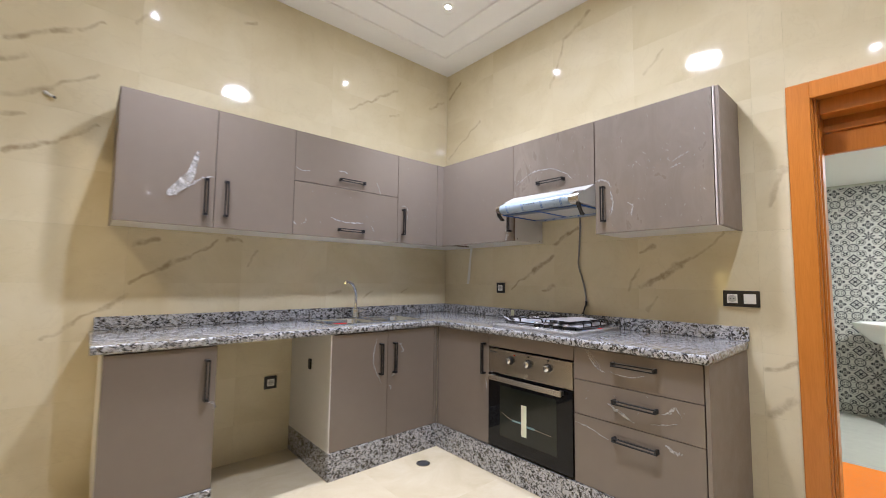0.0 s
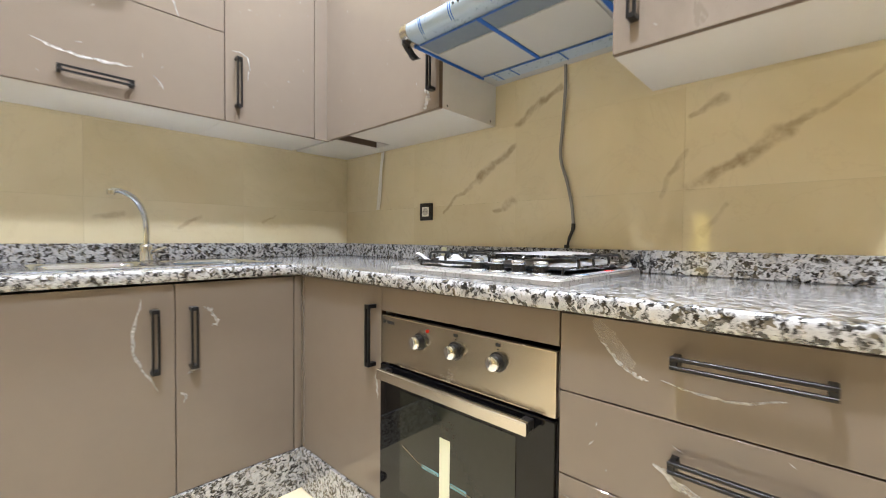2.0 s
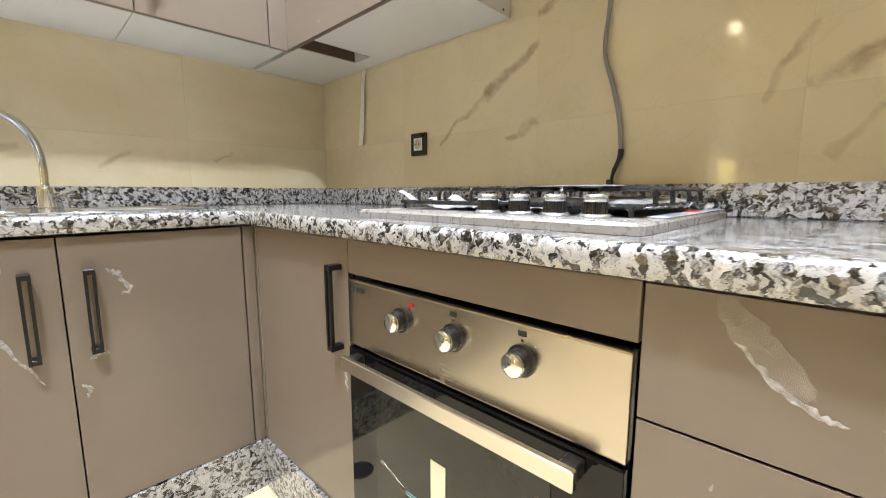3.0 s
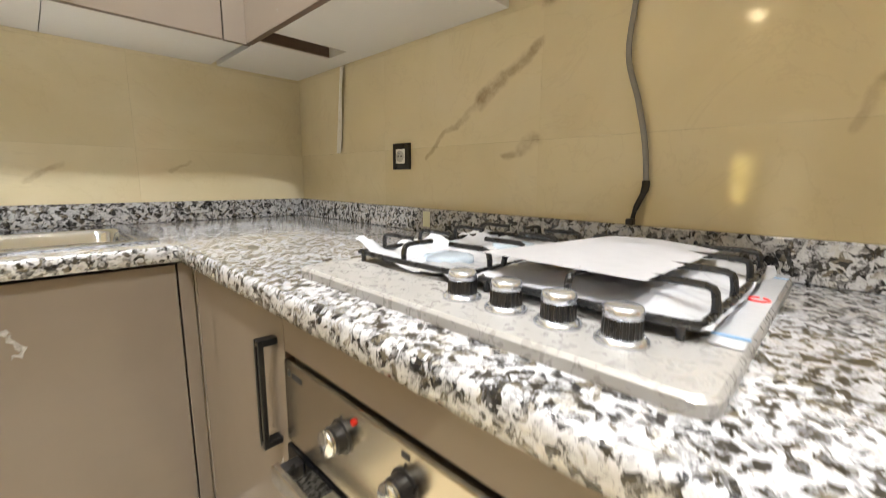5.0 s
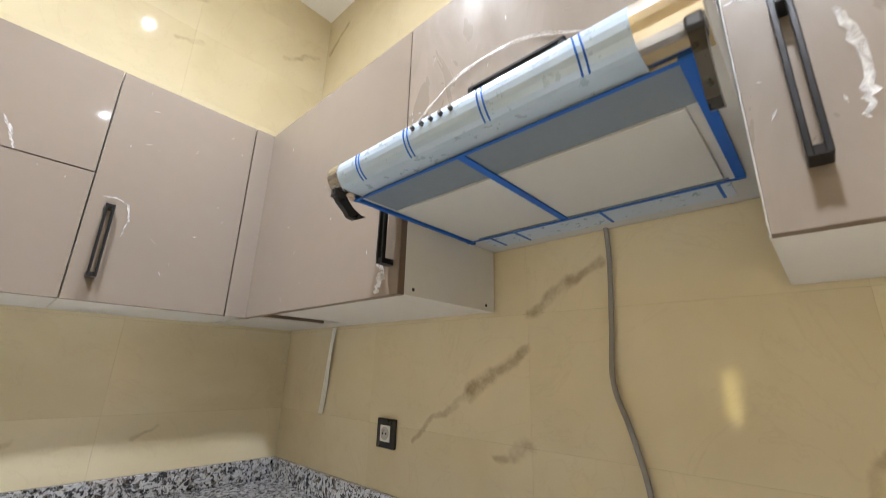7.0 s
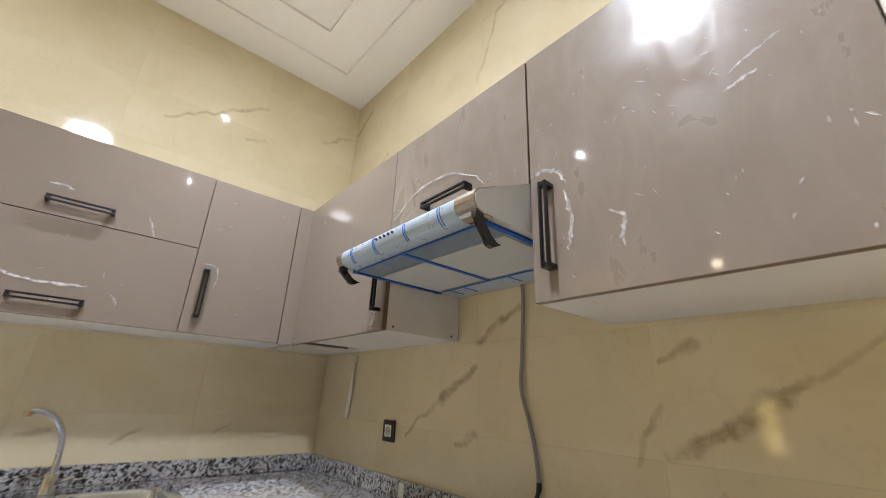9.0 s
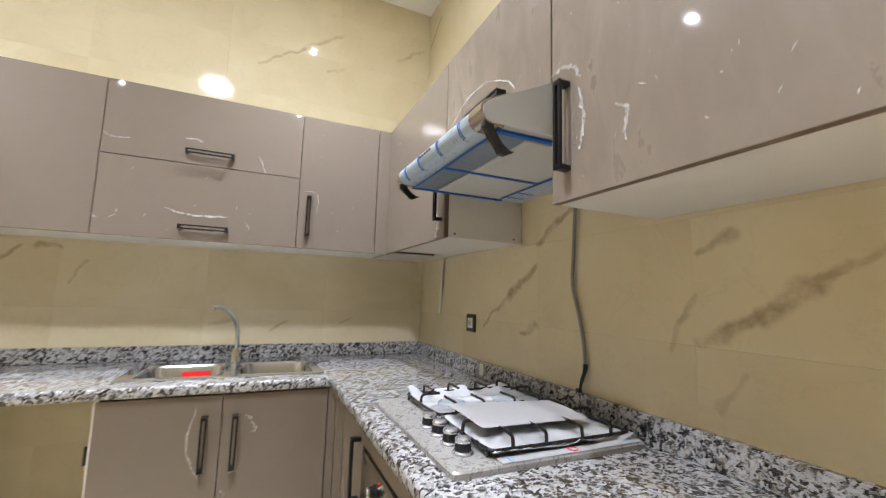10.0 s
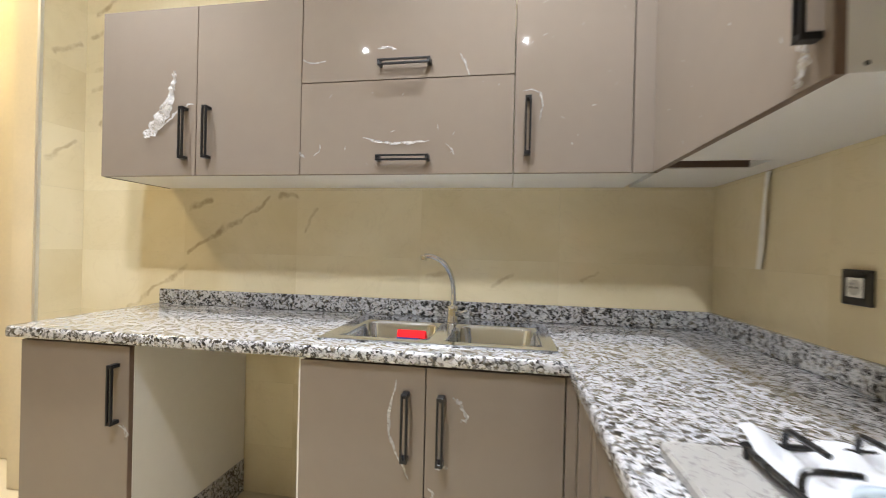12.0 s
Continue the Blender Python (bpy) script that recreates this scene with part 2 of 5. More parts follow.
GREY_FILM = crinkled_steel()
THIN_FILM = film_mat("thin_clear_film", (0.85, 0.85, 0.85), 0.16, 0.12)
HOOD_FILM = plain("pale_blue_film_on_steel", (0.37, 0.46, 0.56), 0.30, 0.1, vary=0.01)
HOOD_WHITE = plain("white_film_on_filter", (0.47, 0.47, 0.455), 0.55, vary=0.02, spec=0.25)
BLUE_TAPE = plain("blue_tape", (0.012, 0.10, 0.42), 0.5, spec=0.3)
PALE_PRINT = plain("pale_blue_print", (0.20, 0.42, 0.70), 0.4)
FILM = film_mat("peeled_clear_film", (0.88, 0.88, 0.88), 0.42)
PAPER = plain("white_paper", (0.47, 0.47, 0.50), 0.6, vary=0.01)
INK = plain("grey_ink", (0.45, 0.45, 0.48), 0.7)
WHITE_PLASTIC = plain("white_plastic", (0.78, 0.77, 0.72), 0.3, vary=0.02)
SOCKET_DARK = plain("dark_hole", (0.02, 0.02, 0.02), 0.6)
RED = plain("red_card", (0.75, 0.01, 0.015), 0.35, vary=0.03)
BLUE_CARD = plain("navy_card", (0.015, 0.03, 0.2), 0.4)
CREAM_CARD = plain("cream_sticker", (0.72, 0.74, 0.58), 0.5, vary=0.02)
RED_LENS = plain("red_lens", (0.5, 0.02, 0.01), 0.2)
CABLE = plain("grey_cable_sheath", (0.26, 0.25, 0.235), 0.5)
WOOD = None
ALUMINIUM = plain("aluminium_trim", (0.75, 0.76, 0.76), 0.42, 0.8)
CERAMIC = plain("white_ceramic", (0.80, 0.80, 0.78), 0.08, vary=0.02)
ORANGE_MAT = plain("orange_mat", (0.85, 0.22, 0.01), 0.7, vary=0.06, bump=0.3)
BATH_PLASTER = plain("grey_green_plaster", (0.55, 0.57, 0.50), 0.7, vary=0.05)


def wood_mat():
    k = Nodes("orange_varnished_wood")
    p = k.pos()
    g = k.noise(k.vmath("MULTIPLY", p, (14, 14, 1.2)), 5, 6, 0.65, 0.8)
    fine = k.noise(k.vmath("MULTIPLY", p, (90, 90, 5)), 3, 4)
    f = k.math("ADD", k.math("MULTIPLY", g, 0.7), k.math("MULTIPLY", fine, 0.3))
    k.color(k.ramp(f, [(0.3, (0.49, 0.16, 0.018)), (0.5, (0.55, 0.185, 0.024)), (0.7, (0.60, 0.21, 0.032))]))
    k.set(rough=0.28)
    k.bump(fine, 0.06)
    return k.m


def floor_mat():
    k = Nodes("cream_polished_floor_tile")
    p = k.pos()
    info = k.n("ShaderNodeObjectInfo")
    off = k.vmath("ADD", p, k.vmath("SCALE", (5.0, 3.0, 1.0), s=info.outputs["Random"]))
    c = k.noise(off, 3, 6, 0.6, 0.8)
    k.color(k.ramp(c, [(0.3, (0.54, 0.46, 0.31)), (0.5, (0.60, 0.52, 0.37)), (0.7, (0.65, 0.58, 0.43))]))
    k.set(rough=k.remap(k.noise(p, 30, 4), 0.3, 0.7, 0.10, 0.2))
    return k.m


PSIZE, PY, PZ = 0.105, 0.014, 0.0        # patterned washroom tiles: size, and where one of them begins


def pattern_tile_mat(design):
    """Navy and black on white patterned cement tile; four designs of petals, stars, rings and lattices."""
    k = Nodes("patterned_cement_tile")
    sep = k.n("ShaderNodeSeparateXYZ")
    k.l(k.pos(), sep.inputs[0])
    cu = k.math("SUBTRACT", k.math("FRACT", k.math("DIVIDE", k.math("SUBTRACT", sep.outputs[1], PY), PSIZE)), 0.5)
    cv = k.math("SUBTRACT", k.math("FRACT", k.math("DIVIDE", k.math("SUBTRACT", sep.outputs[2], PZ), PSIZE)), 0.5)
    au, av = k.math("ABSOLUTE", cu), k.math("ABSOLUTE", cv)
    r = k.math("SQRT", k.math("ADD", k.math("MULTIPLY", cu, cu), k.math("MULTIPLY", cv, cv)))
    ang = k.math("ARCTAN2", cv, cu)
    qu, qv = k.math("SUBTRACT", 0.5, au), k.math("SUBTRACT", 0.5, av)
    corner = k.math("SQRT", k.math("ADD", k.math("MULTIPLY", qu, qu), k.math("MULTIPLY", qv, qv)))
    soft = 0.03

    def below(a, b):
        return k.remap(k.math("SUBTRACT", b, a), -soft, soft, 0, 1)

    def band(a, lo, hi):
        return k.math("MULTIPLY", below(lo, a), below(a, hi))

    def either(*parts):
        out = parts[0]
        for x in parts[1:]:
            out = k.math("MAXIMUM", out, x)
        return out

    petal = k.math("ABSOLUTE", k.math("COSINE", k.math("MULTIPLY", ang, 4.0)))
    cross = k.math("ABSOLUTE", k.math("COSINE", k.math("MULTIPLY", ang, 2.0)))
    diag = k.math("ABSOLUTE", k.math("SUBTRACT", au, av))
    if design == 0:
        dark = either(k.math("MULTIPLY", below(r, k.math("MULTIPLY", petal, 0.40)), below(0.10, r)), below(r, 0.06), band(corner, 0.16, 0.24), below(corner, 0.08))
    elif design == 1:
        dark = either(k.math("MULTIPLY", below(r, k.math("ADD", k.math("MULTIPLY", cross, 0.26), 0.10)), below(0.12, r)), band(corner, 0.10, 0.20), below(r, 0.05))
    elif design == 2:
        dark = either(k.math("MULTIPLY", below(diag, 0.05), below(0.08, r)), band(r, 0.30, 0.37), below(corner, 0.12))
    else:
        dark = either(band(k.math("ADD", au, av), 0.34, 0.46), k.math("MULTIPLY", below(diag, 0.07), below(r, 0.24)), band(corner, 0.05, 0.16))
    inner = either(band(r, 0.19, 0.22), band(corner, 0.27, 0.30))
    dark = k.math("ABSOLUTE", k.math("SUBTRACT", dark, inner))
    k.color(k.mix(dark, (0.56, 0.56, 0.53), (0.016, 0.017, 0.028)))
    k.set(rough=0.25)
    return k.m


WOOD, FLOOR_TILE, PATTERN = wood_mat(), floor_mat(), [pattern_tile_mat(i) for i in range(4)]
LIGHT_MAIN = lamp_mat("cool_white_led_panel", (0.92, 0.95, 1.0), LAMP_MAIN)
LIGHT_SPOT = lamp_mat("white_led_spot", (0.92, 0.95, 1.0), LAMP_SPOT)
YELLOW_GLOW = lamp_mat("added_yellow_glow", (1.0, 0.78, 0.22), 5.0)
LIGHT_WARM = lamp_mat("warm_led_panel", (1.0, 0.82, 0.52), LAMP_NEXT)


# ---- mesh helpers ----
PLACE = {}


def bm_box(x0, x1, y0, y1, z0, z1, bevel=0.0, seg=1, bm=None):
    own = bmesh.new()
    m = Matrix.Translation(((x0 + x1) / 2, (y0 + y1) / 2, (z0 + z1) / 2)) @ Matrix.Diagonal((abs(x1 - x0), abs(y1 - y0), abs(z1 - z0), 1))
    bmesh.ops.create_cube(own, size=1, matrix=m)
    if bevel:
        bmesh.ops.bevel(own, geom=own.edges[:], offset=bevel, segments=seg, affect="EDGES", profile=0.5)
    return merge(bm, own)


def merge(bm, own):
    if bm is None:
        return own
    tmp = bpy.data.meshes.new("tmp")
    own.to_mesh(tmp)
    own.free()
    bm.from_mesh(tmp)
    bpy.data.meshes.remove(tmp)
    return bm


def bm_loft(loops, cap0=True, cap1=True, closed=True, bm=None):
    own = bmesh.new()
    rings = [[own.verts.new(p) for p in loop] for loop in loops]
    for a, b in zip(rings, rings[1:]):
        n = len(a)
        for i in range(n if closed else n - 1):
            j = (i + 1) % n
            own.faces.new((a[i], a[j], b[j], b[i]))
    if closed and cap0:
        own.faces.new(rings[0][::-1])
    if closed and cap1:
        own.faces.new(rings[-1])
    bmesh.ops.recalc_face_normals(own, faces=own.faces[:])
    return merge(bm, own)


def bm_tube(points, r, n=8, bm=None):
    pts = [Vector(p) for p in points]
    loops, up = [], None
    for i, p in enumerate(pts):
        d = (pts[min(i + 1, len(pts) - 1)] - pts[max(i - 1, 0)]).normalized()
        if up is None:
            up = Vector((0, 0, 1)) if abs(d.z) < 0.9 else Vector((1, 0, 0))
        side = d.cross(up).normalized()
        up = side.cross(d).normalized()
        rr = r[i] if isinstance(r, (list, tuple)) else r
        loops.append([p + rr * (math.cos(a) * side + math.sin(a) * up) for a in (2 * math.pi * j / n for j in range(n))])
    return bm_loft(loops, bm=bm)


def bm_turned(profile, centre, axis="z", n=20, bm=None):
    """Rings (radius, height) turned about an axis through centre."""
    cx, cy, cz = centre
    loops = []
    for r, h in profile:
        ring = []
        for i in range(n):
            a = 2 * math.pi * i / n
            c, s = r * math.cos(a), r * math.sin(a)
            ring.append({"z": (cx + c, cy + s, cz + h), "x": (cx + h, cy + c, cz + s), "y": (cx + c, cy + h, cz + s)}[axis])
        loops.append(ring)
    return bm_loft(loops, bm=bm)


def rounded(x0, x1, y0, y1, r, z, n=5):
    out = []
    for cx, cy, a0 in ((x1 - r, y1 - r, 0), (x0 + r, y1 - r, 90), (x0 + r, y0 + r, 180), (x1 - r, y0 + r, 270)):
        for i in range(n + 1):
            a = radians(a0 + 90 * i / n)
            out.append((cx + r * math.cos(a), cy + r * math.sin(a), z))
    return out


def bm_cells(xs, ys, keep, z0, z1, bevel=0.0):
    """A slab of the kept cells of a grid, with its holes going through."""
    bm = bmesh.new()
    top, bot = {}, {}

    def v(store, i, j, z):
        if (i, j) not in store:
            store[i, j] = bm.verts.new((xs[i], ys[j], z))
        return store[i, j]

    for i in range(len(xs) - 1):
        for j in range(len(ys) - 1):
            if not keep(i, j):
                continue
            bm.faces.new([v(top, *c, z1) for c in ((i, j), (i + 1, j), (i + 1, j + 1), (i, j + 1))])
            bm.faces.new([v(bot, *c, z0) for c in ((i, j + 1), (i + 1, j + 1), (i + 1, j), (i, j))])
            for di, dj, a, b in ((0, -1, (i, j), (i + 1, j)), (1, 0, (i + 1, j), (i + 1, j + 1)), (0, 1, (i + 1, j + 1), (i, j + 1)), (-1, 0, (i, j + 1), (i, j))):
                ii, jj = i + di, j + dj
                inside = 0 <= ii < len(xs) - 1 and 0 <= jj < len(ys) - 1 and keep(ii, jj)
                if not inside:
                    bm.faces.new((v(bot, *a, z0), v(bot, *b, z0), v(top, *b, z1), v(top, *a, z1)))
    if bevel:
        bm.normal_update()
        edges = [e for e in bm.edges if len(e.link_faces) == 2 and e.calc_face_angle() > 1]
        bmesh.ops.bevel(bm, geom=edges, offset=bevel, segments=2, affect="EDGES", profile=0.5)
    return bm


def mesh_of(name, bm, material, smooth=False):
    me = bpy.data.meshes.new(name)
    bm.to_mesh(me)
    bm.free()
    for m in (material if isinstance(material, (list, tuple)) else [material]):
        me.materials.append(m)
    if smooth:
        for f in me.polygons:
            f.use_smooth = True
    return me


def thing(name, at, label, category, group="", kind=""):
    ob = tagged(new(name), label, category, group, kind)
    ob.empty_display_size = 0.05
    ob.location = at
    PLACE[ob.name] = Matrix.Translation(at)
    return ob


def part(name, bm, material, parent, label="", smooth=False):
    ob = new(name, mesh_of(name, bm, material, smooth))
    ob.parent = parent
    ob.matrix_parent_inverse = PLACE.get(parent.name, Matrix()).inverted()
    return tagged(ob, label)


def solid(name, bm, material, label="", category="", group="", kind="", smooth=False):
    return tagged(new(name, mesh_of(name, bm, material, smooth)), label, category, group, kind)


def fbox(face, u0, u1, v0, v1, w0, w1, bevel=0.0, seg=1, bm=None):
    """A box on a cabinet front. face: ('N', y) looks to -y, u is x; ('E', x) looks to -x, u is y. w is out of the front."""
    side, at = face
    if side == "N":
        return bm_box(u0, u1, at - w1, at - w0, v0, v1, bevel, seg, bm)
    return bm_box(at - w1, at - w0, u0, u1, v0, v1, bevel, seg, bm)


def fpt(face, u, v, w):
    return (u, face[1] - w, v) if face[0] == "N" else (face[1] - w, u, v)


BN, BE, UN, UE = ("N", BASE_N), ("E", BASE_E), ("N", UP_N), ("E", UP_E)


def handle(face, u, v, length, upright, parent):
    """A black slotted bar handle: two thin rails that two feet hold off the front."""
    bm = bmesh.new()
    h = length / 2
    for off in (-0.0075, 0.0075):
        if upright:
            fbox(face, u + off - 0.0032, u + off + 0.0032, v - h, v + h, 0.024, 0.033, 0.001, 1, bm)
        else:
            fbox(face, u - h, u + h, v + off - 0.0032, v + off + 0.0032, 0.024, 0.033, 0.001, 1, bm)
    for end in (-h, h - 0.012):
        if upright:
            fbox(face, u - 0.0105, u + 0.0105, v + end, v + end + 0.012, 0.0005, 0.032, 0.0012, 1, bm)
        else:
            fbox(face, u + end, u + end + 0.012, v - 0.0105, v + 0.0105, 0.0005, 0.032, 0.0012, 1, bm)
    return part("handle", bm, BLACK_METAL, parent, "black slotted metal bar handle")


def front(name, face, u0, u1, v0, v1, parent, grip=None, label="", mat=None):
    """A gloss front with a dark edge band behind it; grip: (u, v, length, upright)."""
    g = 0.0016
    door = part(name, fbox(face, u0 + g, u1 - g, v0 + g, v1 - g, -0.0026, 0.0, 0.0007, 1), mat or TAUPE, parent, label)
    part("edge_band", fbox(face, u0 + g, u1 - g, v0 + g, v1 - g, -0.0185, -0.0028), TAUPE_EDGE, door)
    if grip:
        handle(face, *grip, door)
    return door


def scrap(face, points, width, parent, seed, lift=0.004, jag=1.0, film=None):
    """A shred of clear film that still clings to a front: a crumpled ribbon along points (u, v)."""
    rng = random.Random(seed)
    n, loops = 16, []
    for i in range(n + 1):
        t = i / n * (len(points) - 1)
        k = min(int(t), len(points) - 2)
        f = t - k
        u = points[k][0] * (1 - f) + points[k + 1][0] * f
        v = points[k][1] * (1 - f) + points[k + 1][1] * f
        du, dv = points[k + 1][0] - points[k][0], points[k + 1][1] - points[k][1]
        s = math.hypot(du, dv) or 1
        w = width * (0.25 + 0.75 * math.sin(math.pi * min(1, max(0, i / n))) ** 0.6) * (1 + jag * rng.uniform(-0.5, 0.2))
        jit = jag * rng.uniform(-0.25, 0.25) * width
        row = []
        for q in (-0.5, -0.17, 0.17, 0.5):
            row.append(fpt(face, u - dv / s * (w * q + jit), v + du / s * (w * q + jit), 0.0012 + lift * rng.random()))
        loops.append(row)
    ob = part("film_scrap", bm_loft(loops, closed=False), film or FILM, parent, "shred of peeling clear protective film", True)
    return ob


def flecks(face, u0, u1, v0, v1, count, parent, seed):
    """Tiny pale slivers scattered over a front, modelled glints of its scratched film."""
    rng = random.Random(seed)
    bm = bmesh.new()
    for _ in range(count):
        u, v, a = rng.uniform(u0, u1), rng.uniform(v0, v1), rng.uniform(0.2, 2.4)
        ln, w = rng.uniform(0.003, 0.012), rng.uniform(0.0008, 0.0022)
        cu, cv = math.cos(a), math.sin(a)
        row = [(-ln, 0, 0), (0, -w, 0.001), (ln, 0, 0), (0, w, 0.0016)]
        bm.faces.new([bm.verts.new(fpt(face, u + cu * p - cv * q, v + cv * p + cu * q, 0.0012 + h)) for p, q, h in row])
    ob = part("torn_film", bm, FILM, parent, "tiny pale slivers for the glints of scratched film")
    ob["kind"] = "stuff"
    return ob


# ---- structure: kitchen ----
DOOR_Y0, DOOR_Y1, DOOR_Z = -0.49, 0.315, 2.075      # clear opening to the passage
floor = solid("floor", bm_box(W_X - 3.2, E_X, S_Y - 0.1, N_Y + 0.1, -0.12, -0.006), GROUT, "cream floor bed under polished tiles", "floor", kind="structure")
wall_north = solid("wall_north", bm_box(W_X - 3.2, E_X + 0.2, N_Y + 0.007, N_Y + 0.15, 0, CEIL), GROUT, "cream marble-tiled kitchen wall behind the sink", "wall", kind="structure")
bm = bm_box(E_X + 0.007, E_X + 0.16, DOOR_Y1 + 0.03, N_Y + 0.007, 0, CEIL)
bm_box(E_X + 0.007, E_X + 0.16, S_Y, DOOR_Y0 - 0.03, 0, CEIL, bm=bm)
bm_box(E_X + 0.007, E_X + 0.16, DOOR_Y0 - 0.03, DOOR_Y1 + 0.03, DOOR_Z + 0.03, CEIL, bm=bm)
wall_east = solid("wall_east", bm, GROUT, "cream marble-tiled kitchen wall with a doorway", "wall", kind="structure")
W_A, W_B, W_H = -0.45, 2.745, 2.45                     # opening in the west wall
bm = bm_box(W_X - 0.15, W_X - 0.007, W_B, N_Y + 0.007, 0, CEIL)
bm_box(W_X - 0.15, W_X - 0.007, S_Y, W_A, 0, CEIL, bm=bm)
bm_box(W_X - 0.15, W_X - 0.007, W_A, W_B, W_H, CEIL, bm=bm)
wall_west = solid("wall_west", bm, GROUT, "cream marble-tiled wall pier beside an opening", "wall", kind="structure")
wall_south = solid("wall_south", bm_box(W_X - 3.2, E_X + 0.16, S_Y - 0.15, S_Y, 0, CEIL), TILE_N, "cream marble-tiled kitchen wall", "wall", kind="structure")
wall_far = solid("wall_far", bm_box(W_X - 3.35, W_X - 3.2, S_Y - 0.15, N_Y + 0.15, 0, CEIL), TILE_W, "cream wall of the room beyond the opening", "wall", kind="structure")
part("corner_trim", bm_box(W_X - 0.012, W_X + 0.004, W_B - 0.010, W_B + 0.004, 0, W_H), ALUMINIUM, wall_west, "bare aluminium corner trim")


def ceiling_mesh():
    """The kitchen ceiling with two shadow grooves running round it, and the flat part over the next room."""
    bm = bmesh.new()
    cx0, cx1, cy0, cy1 = W_X, E_X, S_Y, N_Y
    steps = [(0.0, 0), (0.232, 0), (0.236, 0.014), (0.252, 0.014), (0.256, 0), (0.462, 0), (0.466, 0.014), (0.482, 0.014), (0.486, 0.0)]
    loops = [[(cx0 + d, cy0 + d, CEIL + h), (cx1 - d, cy0 + d, CEIL + h), (cx1 - d, cy1 - d, CEIL + h), (cx0 + d, cy1 - d, CEIL + h)] for d, h in steps]
    bm_loft(loops, cap0=False, bm=bm)
    bm_box(W_X - 3.35, E_X + 0.2, S_Y - 0.15, N_Y + 0.15, CEIL + 0.03, CEIL + 0.12, bm=bm)
    bm_box(W_X - 3.35, W_X, S_Y - 0.15, N_Y + 0.15, CEIL, CEIL + 0.03, bm=bm)
    return bm


ceiling = solid("ceiling", ceiling_mesh(), PLASTER, "white plaster ceiling with two recessed square grooves", "ceiling", kind="structure")


def ceiling_light(x, y, r, glow, label, parent_label):
    ob = thing("ceiling_light", (x, y, CEIL), label, "ceiling light", group=parent_label)
    part("frame", bm_turned([(r + 0.018, 0.0), (r + 0.018, -0.006), (r + 0.012, -0.012), (r, -0.012), (r, -0.002)], (x, y, CEIL), n=28), WHITE_PLASTIC, ob, smooth=False)
    part("diffuser", bm_turned([(r, -0.003), (r, -0.0095), (r * 0.6, -0.0105), (0.001, -0.0105)], (x, y, CEIL), n=28), glow, ob, "glowing white diffuser")
    return ob


ceiling_light(1.19, 1.16, 0.115, LIGHT_MAIN, "round bright white LED panel set in the ceiling", "ceiling lights")
for sx in (0.38, 1.965):
    for sy in (2.165, 0.14):
        lamp = ceiling_light(sx, sy, 0.017, LIGHT_SPOT, "small round white LED spot set in the ceiling", "ceiling spots")
        beam = bpy.data.lights.new("led_beam", "SPOT")
        beam.energy, beam.color, beam.spot_size, beam.spot_blend, beam.shadow_soft_size = BEAM, (0.92, 0.95, 1.0), radians(84), 1.0, 0.02
        bulb = new("led_beam", beam)
        bulb.parent = lamp
        bulb.location = (0, 0, -0.03)
# Added lamp, place invented: brightens the next room and warms the kitchen's shade.
ceiling_light(-1.2, 2.2, 0.09, LIGHT_WARM, "round warm LED panel added to light the room beyond", "ceiling lights")
ceiling_light(-3.25, 2.3, 0.035, LIGHT_WARM, "small round LED spot in the room beyond", "ceiling spots")

# Invented glowing panels; they only give the east tiles a yellow reflection.
glow_helper = thing("glow_helper", (W_X - 3.2, 2.28, 0.75), "pair of glowing yellow panels added in the far room for their reflection", "window", kind="structure")
FX = W_X - 3.2
for z0, z1 in ((0.76, 1.05), (1.09, 1.40)):
    part("pane", bm_box(FX + 0.004, FX + 0.010, 2.20, 2.39, z0, z1), YELLOW_GLOW, glow_helper, "added panel glowing yellow")
part("window_frame", bm_box(FX, FX + 0.03, 2.16, 2.20, 0.72, 1.44), WOOD, glow_helper)
part("window_frame", bm_box(FX, FX + 0.03, 2.39, 2.43, 0.72, 1.44), WOOD, glow_helper)
for z in (0.72, 1.05, 1.40):
    part("window_frame", bm_box(FX, FX + 0.028, 2.20, 2.39, z, z + 0.04), WOOD, glow_helper)

# doorway and the washroom behind it
door_1 = thing("door_1", (E_X, -0.09, 0), "orange varnished wooden door frame without a leaf", "door frame", kind="structure")
JX1 = E_X + 0.19


def frame_leg(name, y0, y1, z0, z1):
    bm = bm_box(E_X - 0.020, E_X - 0.001, y0, y1, z0, z1, 0.003, 2)
    return part(name, bm, WOOD, door_1)


frame_leg("architrave", DOOR_Y1 + 0.008, 0.412, 0.0, 2.150)
frame_leg("architrave", -0.587, DOOR_Y0 - 0.008, 0.0, 2.150)
frame_leg("architrave", DOOR_Y0 - 0.008, DOOR_Y1 + 0.008, 2.067, 2.150)
for y0, y1 in ((DOOR_Y1, DOOR_Y1 + 0.028), (DOOR_Y0 - 0.028, DOOR_Y0)):
    part("jamb", bm_box(E_X - 0.001, JX1, y0, y1, 0, DOOR_Z, 0.003, 2), WOOD, door_1)
part("lintel", bm_box(E_X - 0.001, JX1, DOOR_Y0 - 0.028, DOOR_Y1 + 0.028, DOOR_Z, DOOR_Z + 0.028, 0.002), WOOD, door_1)
